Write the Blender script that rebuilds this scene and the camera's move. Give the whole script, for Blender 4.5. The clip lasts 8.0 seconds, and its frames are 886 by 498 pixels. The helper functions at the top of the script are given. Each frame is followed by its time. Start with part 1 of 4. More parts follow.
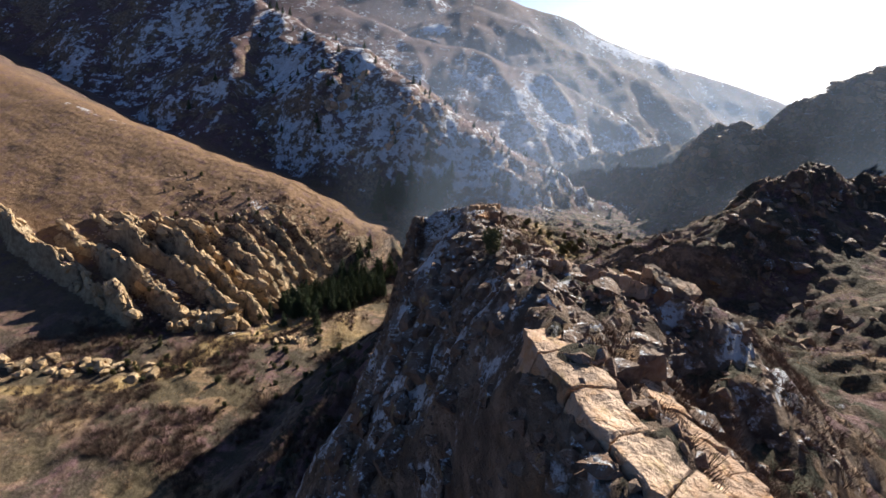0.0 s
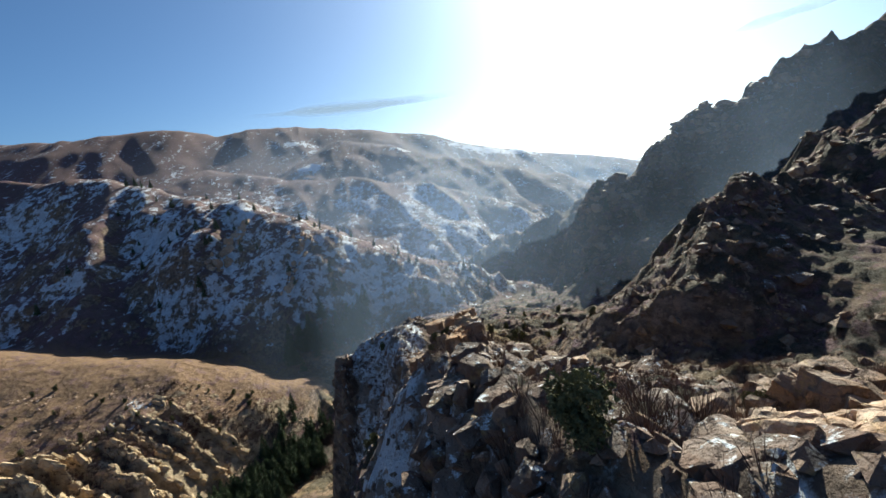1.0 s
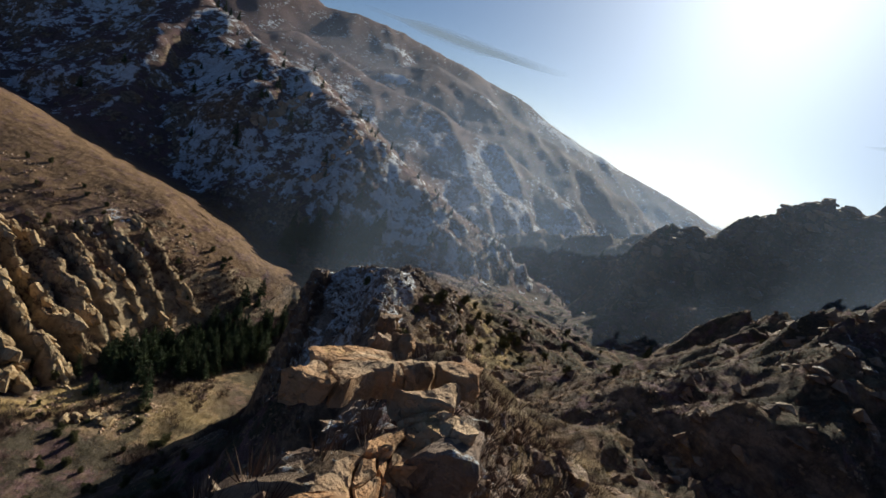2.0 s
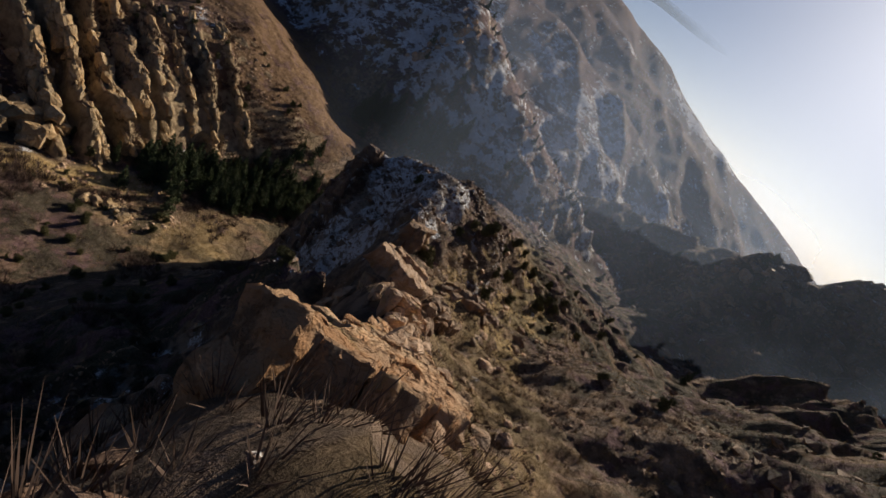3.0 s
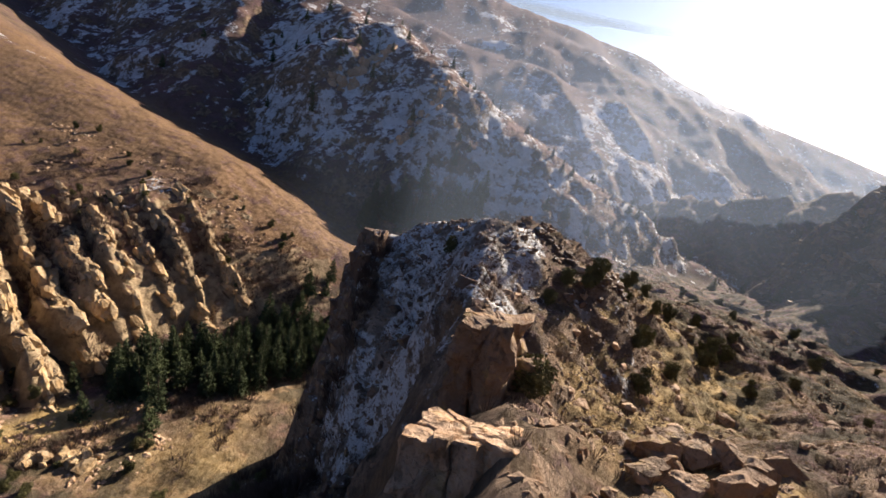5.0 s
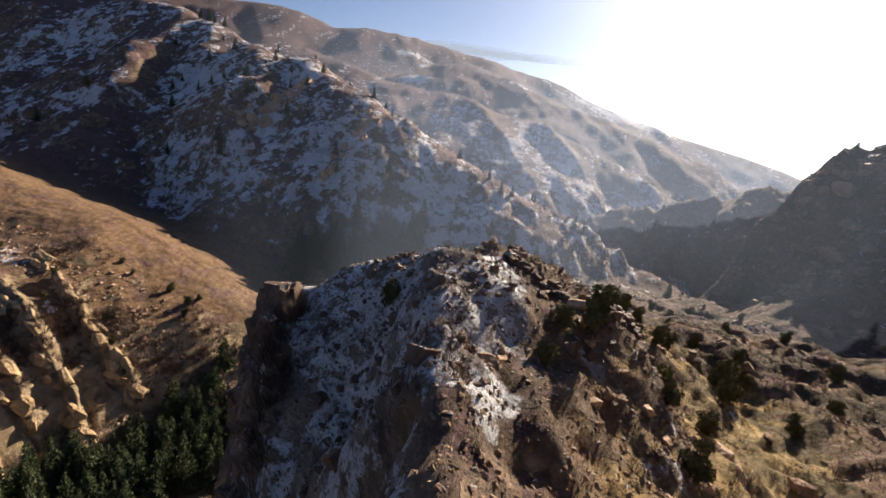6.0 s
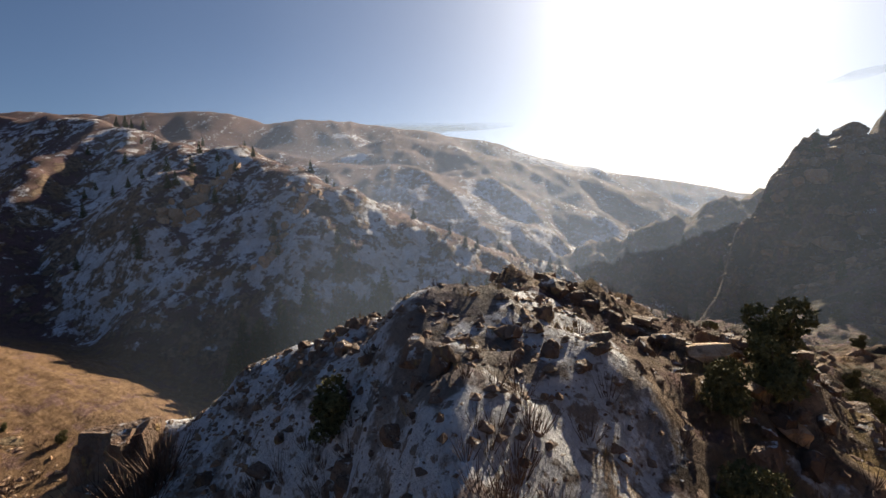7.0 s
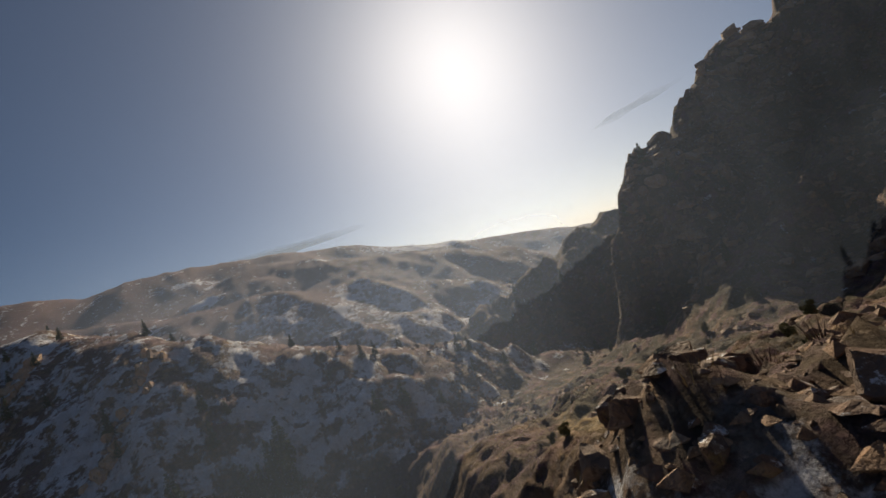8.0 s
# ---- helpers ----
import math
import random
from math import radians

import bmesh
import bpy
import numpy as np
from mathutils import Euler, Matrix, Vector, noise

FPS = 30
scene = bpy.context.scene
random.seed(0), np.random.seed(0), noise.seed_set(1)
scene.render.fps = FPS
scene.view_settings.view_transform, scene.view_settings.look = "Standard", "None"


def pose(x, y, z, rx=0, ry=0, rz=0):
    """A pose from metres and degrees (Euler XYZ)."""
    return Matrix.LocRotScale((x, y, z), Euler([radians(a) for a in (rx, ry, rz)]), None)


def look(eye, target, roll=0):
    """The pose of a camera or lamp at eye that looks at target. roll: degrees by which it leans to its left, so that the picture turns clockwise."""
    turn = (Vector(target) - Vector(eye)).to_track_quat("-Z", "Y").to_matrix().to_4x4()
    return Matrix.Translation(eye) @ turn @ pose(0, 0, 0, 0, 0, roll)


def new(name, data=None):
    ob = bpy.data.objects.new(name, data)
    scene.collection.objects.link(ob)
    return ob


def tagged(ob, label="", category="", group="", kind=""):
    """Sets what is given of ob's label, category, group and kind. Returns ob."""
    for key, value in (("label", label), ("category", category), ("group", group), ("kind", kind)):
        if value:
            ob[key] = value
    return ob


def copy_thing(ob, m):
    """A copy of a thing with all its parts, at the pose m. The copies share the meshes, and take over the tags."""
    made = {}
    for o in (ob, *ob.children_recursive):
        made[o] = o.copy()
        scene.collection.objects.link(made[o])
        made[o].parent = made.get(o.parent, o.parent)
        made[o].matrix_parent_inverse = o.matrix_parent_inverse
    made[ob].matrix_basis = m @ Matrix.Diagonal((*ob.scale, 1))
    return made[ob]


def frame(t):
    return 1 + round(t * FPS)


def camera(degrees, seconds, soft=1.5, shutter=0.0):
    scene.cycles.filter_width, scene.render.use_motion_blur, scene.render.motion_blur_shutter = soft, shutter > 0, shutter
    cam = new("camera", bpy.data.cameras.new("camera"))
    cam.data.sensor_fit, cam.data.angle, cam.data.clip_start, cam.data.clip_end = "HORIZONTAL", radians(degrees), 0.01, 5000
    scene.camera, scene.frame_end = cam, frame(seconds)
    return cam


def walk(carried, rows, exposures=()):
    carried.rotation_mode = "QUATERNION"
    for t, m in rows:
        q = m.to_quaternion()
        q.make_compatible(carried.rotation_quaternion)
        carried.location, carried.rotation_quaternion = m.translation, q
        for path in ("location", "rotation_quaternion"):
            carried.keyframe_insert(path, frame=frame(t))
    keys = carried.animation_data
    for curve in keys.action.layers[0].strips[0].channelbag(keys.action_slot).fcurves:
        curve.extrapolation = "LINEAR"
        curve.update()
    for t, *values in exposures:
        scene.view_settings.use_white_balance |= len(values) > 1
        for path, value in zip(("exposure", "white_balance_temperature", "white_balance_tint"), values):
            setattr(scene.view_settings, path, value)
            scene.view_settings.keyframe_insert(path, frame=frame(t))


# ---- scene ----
cam = camera(88.4, 8.0, shutter=0.0)
PATH = [
    (0, (-0.933, -49.4, 14.791), (-1.121, -47.582, 13.978), 7.0),
    (0.5, (-2.622, -41.851, 12.071), (-2.62, -39.914, 11.575), -3.0),
    (1, (-3.476, -33.845, 10.007), (-3.306, -31.881, 9.669), -6.9),
    (1.5, (-3.535, -25.226, 8.526), (-3.355, -23.265, 8.173), 4.6),
    (2, (-1.731, -18.341, 6.403), (-1.677, -16.411, 5.88), 19.4),
    (2.2, (-1.743, -16.624, 5.91), (-1.711, -14.721, 5.295), 24.4),
    (3.3, (-0.156, -2.248, 0.708), (-0.19, -0.526, -0.31), 45.7),
    (3.5, (-0.038, -0.137, -0.049), (-0.113, 1.553, -1.116), 48.1),
    (4, (-0.37, 6.101, -3.344), (-0.612, 7.742, -4.461), 46.6),
    (4.5, (-1.72, 13.042, -7.321), (-2.168, 14.714, -8.323), 28.8),
    (5, (-3.257, 19.666, -10.821), (-3.624, 21.507, -11.513), 13.5),
    (5.2, (-3.772, 21.719, -11.644), (-4.086, 23.596, -12.261), 10.7),
    (6.3, (-6.012, 37.716, -16.583), (-6.137, 39.662, -17.024), 8.1),
    (6.5, (-6.321, 40.811, -17.932), (-6.429, 42.773, -18.306), 6.8),
    (7, (-7.371, 48.547, -19.935), (-7.388, 50.538, -20.125), -1.2),
    (7.5, (-8.001, 56.383, -20.896), (-7.77, 58.369, -20.867), -8.6),
    (8, (-9.071, 62.916, -20.408), (-8.486, 64.825, -20.284), -19.4),
]
walk(cam, [(t, look(eye, target, roll)) for t, eye, target, roll in PATH],
     exposures=[(0, 1.15, 5950, 8), (0.5, 1.2, 5600, -4), (1.5, 0.92, 5600, -4), (2.2, 0.15, 6200, 4), (3.3, 0.0, 6600, 10), (3.6, 0.05, 6600, 10), (4.5, 0.82, 6700, 14),
                (5.2, 1.22, 6600, 12), (6.5, 0.95, 6900, 12), (7.2, 0.75, 7100, 8), (8, 0.02, 7300, 8)])

# ---- light ----
SUN_AZ, SUN_EL = radians(26.0), radians(26.0)
SUN_WAY = Vector((math.sin(SUN_AZ) * math.cos(SUN_EL), math.cos(SUN_AZ) * math.cos(SUN_EL), math.sin(SUN_EL)))

world = bpy.data.worlds.new("sky")
scene.world = world
world.use_nodes = True
wn = world.node_tree
sky = wn.nodes.new("ShaderNodeTexSky")
sky.sky_type = 'NISHITA'
sky.sun_disc = False
sky.sun_elevation = SUN_EL
sky.sun_rotation = SUN_AZ
sky.altitude = 1800
sky.air_density = 0.85
sky.dust_density = 5.5
sky.ozone_density = 5.0
wn.nodes["Background"].inputs[1].default_value = 0.047
wn.links.new(sky.outputs[0], wn.nodes["Background"].inputs[0])

sun_data = bpy.data.lights.new("sun", 'SUN')
sun_data.energy = 5.0
sun_data.angle = radians(0.6)
sun_data.color = (1.0, 0.86, 0.68)
sun = new("sun", sun_data)
sun.matrix_world = look(SUN_WAY * 400, (0, 0, 0))

# ---- relief ----
def hashed(ix, iy, seed):
    h = (ix.astype(np.int64) * 374761393 + iy.astype(np.int64) * 668265263 + seed * 974711) & 0xFFFFFFFF
    h = ((h ^ (h >> 13)) * 1274126177) & 0xFFFFFFFF
    h = ((h ^ (h >> 16)) * 2246822519) & 0xFFFFFFFF
    return ((h ^ (h >> 15)) & 0xFFFF) / 32767.5 - 1.0


def lattice(x, y, seed):
    """Smooth noise from -1 to 1 on a square lattice of size 1."""
    ix, iy = np.floor(x), np.floor(y)
    fx, fy = x - ix, y - iy
    fx, fy = fx * fx * fx * (fx * (fx * 6 - 15) + 10), fy * fy * fy * (fy * (fy * 6 - 15) + 10)
    a, b = hashed(ix, iy, seed), hashed(ix + 1, iy, seed)
    c, d = hashed(ix, iy + 1, seed), hashed(ix + 1, iy + 1, seed)
    return (a * (1 - fx) + b * fx) * (1 - fy) + (c * (1 - fx) + d * fx) * fy


def fbm(x, y, size, octaves, seed, gain=0.5):
    total, amp = 0.0, 1.0
    for k in range(octaves):
        c, s = math.cos(k * 1.1), math.sin(k * 1.1)
        total = total + amp * lattice((x * c - y * s) / size, (x * s + y * c) / size, seed + k * 17)
        size, amp = size / 2.03, amp * gain
    return total


def ridged(x, y, size, octaves, seed):
    total, amp = 0.0, 1.0
    for k in range(octaves):
        c, s = math.cos(k * 0.8), math.sin(k * 0.8)
        total = total + amp * (1 - 2.2 * np.abs(lattice((x * c - y * s) / size, (x * s + y * c) / size, seed + k * 13)))
        size, amp = size / 2.1, amp * 0.5
    return total


def step(a, b, v):
    u = np.clip((v - a) / (b - a), 0, 1)
    return u * u * (3 - 2 * u)


def crest(x, y, line, near, far, round_off):
    """A ridge along a line of (x, y, z): falls by near on the right-hand side of its direction and by far on the other."""
    total, weight, nearest = 0.0, 1e-9, np.full(x.shape, 1e9)
    pieces = []
    for (x0, y0, z0), (x1, y1, z1) in zip(line, line[1:]):
        dx, dy = x1 - x0, y1 - y0
        u = np.clip(((x - x0) * dx + (y - y0) * dy) / (dx * dx + dy * dy), 0, 1)
        px, py = x - x0 - u * dx, y - y0 - u * dy
        d = np.hypot(px, py)
        side = np.clip((dx * py - dy * px) / math.hypot(dx, dy) / (0.3 * d + 1e-6), -1, 1) * 0.5 + 0.5
        fall = near + (far - near) * side
        pieces.append((d, z0 + u * (z1 - z0) - fall * (np.sqrt(d * d + round_off ** 2) - round_off)))
        nearest = np.minimum(nearest, d)
    for d, z in pieces:
        w = np.exp(-(d - nearest) / (0.6 + 0.06 * nearest))
        total, weight = total + w * z, weight + w
    return total / weight


SPUR = [(14, -220, 40), (6, -90, 13), (2.5, -44, 6), (1.5, -28, 4.6), (-1.5, -14, 2.6), (-1, -5, -2.2), (-0.8, 2, -6.9), (-0.6, 9, -11.6), (-0.8, 12, -12.6),
        (-1, 21, -16.2), (-1, 33, -19.6), (-4, 46, -27.5), (-6.5, 56, -26.5), (-8.5, 63.5, -23.4), (-4, 70, -23.6), (3, 79, -29), (10, 104, -41), (22, 130, -52)]
KNOLL = [(-8, 64.5, -23.5), (-11, 65.5, -24.0), (-13, 66.3, -25.4), (-17, 66, -29.4), (-22, 65, -31.6)]
SHOULDER = [(0, -31, 4.0), (5, -29, 3.4), (10, -26.5, 3.0), (15, -22, 0.2)]
NEAR_RIGHT = [(25, 11, -12), (31, 14.5, -5.5), (38, 19, -3.5), (70, 38, 0), (110, 66, 6), (200, 100, 28), (420, 150, 80)]
MIDDLE_RIGHT = [(42, 98, -46), (58, 120, -42), (76, 132, -33), (104, 134, -24), (160, 140, -8), (300, 150, 30)]
FAR_RIGHT = [(64, 175, -62), (70, 173, -49), (75, 171, -36), (79, 171, -22), (84, 170, -13), (91, 170, -8.5), (108, 174, -3), (120, 178, 4), (128, 179, 10), (138, 177, 19), (152, 173, 25), (178, 160, 41), (250, 170, 58), (480, 200, 120)]
BEHIND_RIGHT = [(40, 282, -63), (60, 274, -48), (81, 270, -38), (98, 276, -33), (118, 270, -25), (138, 264, -19), (180, 262, -8), (260, 285, 4)]
BROWN_HILL = [(-40, 112, -66), (-53, 120, -57), (-85, 121, -45), (-131, 131, -40), (-187, 140, -33), (-280, 160, -15), (-600, 210, 60)]
MID_MOUNTAIN = [(62, 214, -62), (35, 205, -47), (-5, 197, -32), (-55, 208, -12), (-110, 255, 6), (-200, 300, 27), (-330, 340, 46), (-700, 420, 110)]
FAR_MOUNTAIN = [(560, 620, -60), (430, 650, -20), (290, 690, 8), (145, 712, 42), (45, 720, 70), (-30, 720, 86), (-150, 730, 106), (-215, 718, 109), (-262, 708, 101),
                (-310, 700, 112), (-375, 700, 116), (-450, 700, 114), (-900, 800, 150)]
# ribs and wooded spurs that run down from the mountains
ROCK_RIB = [(-128, 268, 10), (-112, 232, -3), (-100, 205, -12), (-95, 188, -26), (-90, 172, -46), (-86, 158, -62)]
LOW_RIB = [(-40, 206, -16), (-36, 190, -30), (-30, 174, -48), (-24, 160, -62)]
WEST_RIB = [(-190, 292, 24), (-176, 250, 6), (-162, 214, -14), (-150, 184, -34)]
DARK_SPUR = [(-190, 470, 40), (-110, 440, 18), (-30, 425, 6), (60, 400, -10), (118, 375, -34), (150, 350, -62)]
HIGH_SPUR = [(-60, 600, 62), (40, 560, 34), (130, 530, 10), (220, 500, -26), (270, 470, -60)]
# a ledge that stands out from the steep flank
BUTTRESS = [(-7, 24, -24), (-10, 28, -27), (-12.2, 30.4, -28.9), (-13.6, 32, -33)]


# rock fins on the brown hill: offset across, start and end along, height, width of the dip slope and of the cliff side
FINS = [(-28, 27, 112, 9, 4.8, 2.0), (-18.5, 20, 84, 8, 4, 2.0), (-9, 6, 78, 7.5, 3.8, 1.7), (-3, 4, 74, 7, 3.4, 1.7), (3.5, 9, 66, 6.5, 3.2, 1.6), (8.5, 11, 56, 4.6, 3, 1.5), (13.5, 11, 54, 4.6, 3, 1.5),
        (19, 10, 46, 3.8, 2.6, 1.3), (24, 9, 44, 3.6, 2.6, 1.2), (32, 12, 38, 3.2, 2.4, 1.2)]


def relief(x, y):
    """Height of the bare ground."""
    wx = x + (3.5 + 5 * step(30, 80, x)) * fbm(x, y, 22, 3, 5)
    wy = y + 3.5 * fbm(x, y, 22, 3, 91)
    basin = np.interp(y, [-90, 17, 55, 100, 140, 220, 400], [2, -19, -34, -40, -48, -66, -90])
    floor_z = np.interp(y, [-100, 50, 90, 220, 500], [-62, -67, -71, -72, -92])
    floor_z = floor_z + (basin - floor_z) * step(-20, 6, x) + 1.2 * fbm(x, y, 40, 4, 3)
    floor_z = floor_z + 0.32 * np.clip(x - 14, 0, 40) * (1 - step(30, 75, y))
    spur = crest(x + 0.6 * (wx - x), y + 0.6 * (wy - y), SPUR, 0.5, 2.2, 1.2)
    foot = np.interp(wx, [-400, -150, -95, -68, -60, -50, -40], [20, 28, 42, 58, 78, 96, 112])
    brown = crest(x + 0.5 * (wx - x), y + 0.5 * (wy - y), BROWN_HILL, 0.42, 0.27, 8)
    brown = np.minimum(brown, floor_z + 0.52 * (wy - foot))
    edge = np.interp(y, [20, 31, 36, 50, 57, 62, 66, 72], [-40, -8.5, -6.8, -8.0, -14.0, -19.5, -22, -30])
    edge = edge + 2.4 * fbm(0.35 * x, y, 8, 3, 171) * step(30, 36, y)
    spur = spur - 3.0 * np.maximum(0, edge - x) * step(22, 30, y)
    spur = spur - 2.2 * np.clip(-0.2 - 0.43 * (y + 37.2) - x, 0, 2.2) * step(-50, -47, y) * (1 - step(-37, -34, y))
    spur = spur - 2.4 * np.clip(-2.2 - x, 0, 7) * step(-14, -5, y) * (1 - step(26, 33, y))
    hills = [spur,
             crest(x + 0.3 * (wx - x), y + 0.3 * (wy - y), SHOULDER, 0.8, 0.5, 2.5) - 2.5 * np.maximum(0, 1.5 - x),
             crest(x + 0.5 * (wx - x), y + 0.5 * (wy - y), KNOLL, 1.9, 1.9, 2.6) - 3.5 * np.maximum(0, np.interp(y, [52, 60, 66], [-14.0, -18.5, -21.5]) + 0.9 * lattice(y / 2.6, x * 0 + 1, 8) - x),
             crest(x, y, BUTTRESS, 2.2, 2.6, 0.8),
             crest(wx, wy, NEAR_RIGHT, 0.85, 0.85, 5),
             crest(wx, wy, MIDDLE_RIGHT, 0.75, 0.6, 4),
             crest(x + 0.5 * (wx - x), y + 0.5 * (wy - y), FAR_RIGHT, 1.45, 1.5, 3),
             crest(x + 0.4 * (wx - x), y + 0.4 * (wy - y), BEHIND_RIGHT, 0.55, 0.6, 5),
             brown,
             crest(wx, wy, MID_MOUNTAIN, 0.5, 0.8, 8),
             crest(wx, wy, ROCK_RIB, 0.62, 0.62, 3),
             crest(wx, wy, LOW_RIB, 0.6, 0.55, 3),
             crest(wx, wy, WEST_RIB, 0.55, 0.6, 4),
             crest(wx, wy, DARK_SPUR, 0.42, 0.5, 8),
             crest(wx, wy, HIGH_SPUR, 0.4, 0.5, 10),
             crest(x, y, FAR_MOUNTAIN, 0.4, 0.46, 14)]
    z = floor_z
    for h in hills:
        k = 4.0
        z = np.where(np.abs(z - h) < k, np.maximum(z, h) + (k - np.abs(z - h)) ** 2 / (4 * k), np.maximum(z, h))
    z = z + 2.8 * np.exp(-((x - 3) / 6.5) ** 2 - ((y - 67) / 8) ** 2) + 2.5 * np.exp(-((x - 24) / 10) ** 2 - ((y - 94) / 10) ** 2)
    on_brown = step(-5, 1, brown - z)
    along, across = (-0.94 * (x + 58) + 0.34 * (y - 60)), (0.34 * (x + 58) + 0.94 * (y - 60))
    across = across + 1.3 * fbm(x, y, 11, 4, 77)
    for centre, start, end, tall, dip, cliff in FINS:
        u = across - centre
        side = np.where(u < 0, 1 + u / cliff, 1 - u / dip)
        length = step(start - 3, start + 6, along) * (1 - step(end - 22, end, along))
        body = length * np.clip(side, 0, 1)
        z = z + body * tall * (0.80 + 0.55 * fbm(across, along * 0.55, 6, 3, 71)) + np.minimum(1, 2.5 * body) * (1.2 * ridged(across * 1.3, along * 0.22, 3.4, 3, 73) + 0.45 * ridged(x, y, 2.3, 2, 75) - 0.5)
    flank = (1 - step(-8.0, -4.0, x)) * step(-62, -54, z) * step(-40, -30, x) * (1 - step(28, 40, y))
    z = z + flank * (1.8 * fbm(x, y, 8, 4, 61) + 1.0 * ridged(x, y, 3.1, 3, 67))
    face = step(-27, -23, x) * (1 - step(-9, -4, x)) * step(36, 46, y) * (1 - step(70, 76, y)) * step(-60, -52, z) * (1 - 0.8 * step(-34, -28, z))
    z = z + face * (1.8 * fbm(x, y, 9, 3, 165) + 1.3 * ridged(x, y, 6.5, 4, 161) + 0.5 * ridged(x * 0.8 + y * 0.6, (y * 0.8 - x * 0.6) * 0.4, 2.6, 2, 163))
    right = step(5, 12, z - floor_z) * step(26, 46, x) * (1 - step(300, 420, x)) * step(0, 30, y) * (1 - step(250, 330, y))
    z = z + right * (2.6 * ridged(x, y, 19, 5, 131) + 1.8 * ridged(x * 0.7 - y * 0.7, (x + y) * 0.25, 7, 4, 137))
    crown = step(-62, -48, y) * (1 - step(-14, -4, y)) * step(-12, -7, x) * (1 - step(14, 22, x))
    z = z + crown * (0.40 * ridged(x, y, 2.7, 2, 151) - 0.2)
    far = np.hypot(x, y - 60)
    rough = step(60, 260, far) * (1 - 0.8 * on_brown)
    z = z + rough * ((1.1 * ridged(x, y, 60, 2, 31) + 1.2 * ridged(x, y, 24, 4, 35) * (1 - step(180, 340, far)) + 2.6 * ridged(x * 0.9 + y * 0.44, (y * 0.9 - x * 0.44) * 0.28, 46, 2, 39)) * (1 - 0.4 * step(320, 480, far)) + 3 * fbm(x, y, 110, 3, 57) + 1.6 * fbm(x, y, 14, 4, 41) * (1 - step(180, 340, far))) * (1 - step(1000, 1700, far))
    z = z * (1 - step(1000, 2600, far)) - 105 * step(1000, 2600, far)
    calm = 1 - 0.75 * np.exp(-((x + 15) / 5) ** 2 - ((y - 67) / 5) ** 2)
    z = z + calm * (1 - step(60, 260, far)) * (1 - 0.6 * on_brown) * (0.5 * fbm(x, y, 6, 4, 7) + 0.3 * ridged(x, y, 2.8, 3, 88) * step(-66, -50, z) + 0.9 * ridged(x, y, 11, 4, 12) * step(-72, -50, z))
    return z


def spread(lo, hi, fine, grow, reach):
    mid = list(np.arange(lo, hi + fine / 2, fine))
    out, s, v = [], fine, hi
    while v < reach:
        s *= 1 + grow
        v += s
        out.append(v)
    left, s, v = [], fine, lo
    while v > -reach:
        s *= 1 + grow
        v -= s
        left.append(v)
    return np.array(left[::-1] + mid + out)


GX = spread(-118, 36, 0.5, 0.016, 4600)
GY = spread(-50, 118, 0.5, 0.014, 4600)
XX, YY = np.meshgrid(GX, GY, indexing="ij")
ZZ = relief(XX, YY)


def sheet(name, xx, yy, zz):
    nx, ny = xx.shape
    mesh = bpy.data.meshes.new(name)
    mesh.vertices.add(nx * ny)
    mesh.vertices.foreach_set("co", np.stack([xx, yy, zz], -1).astype(np.float32).ravel())
    i, j = np.meshgrid(np.arange(nx - 1), np.arange(ny - 1), indexing="ij")
    a = (i * ny + j).ravel()
    quads = np.stack([a, a + ny, a + ny + 1, a + 1], -1).astype(np.int32)
    mesh.loops.add(quads.size)
    mesh.loops.foreach_set("vertex_index", quads.ravel())
    mesh.polygons.add(len(quads))
    mesh.polygons.foreach_set("loop_start", np.arange(0, quads.size, 4, dtype=np.int32))
    mesh.polygons.foreach_set("use_smooth", np.ones(len(quads), dtype=bool))
    mesh.update(calc_edges=True)
    return mesh


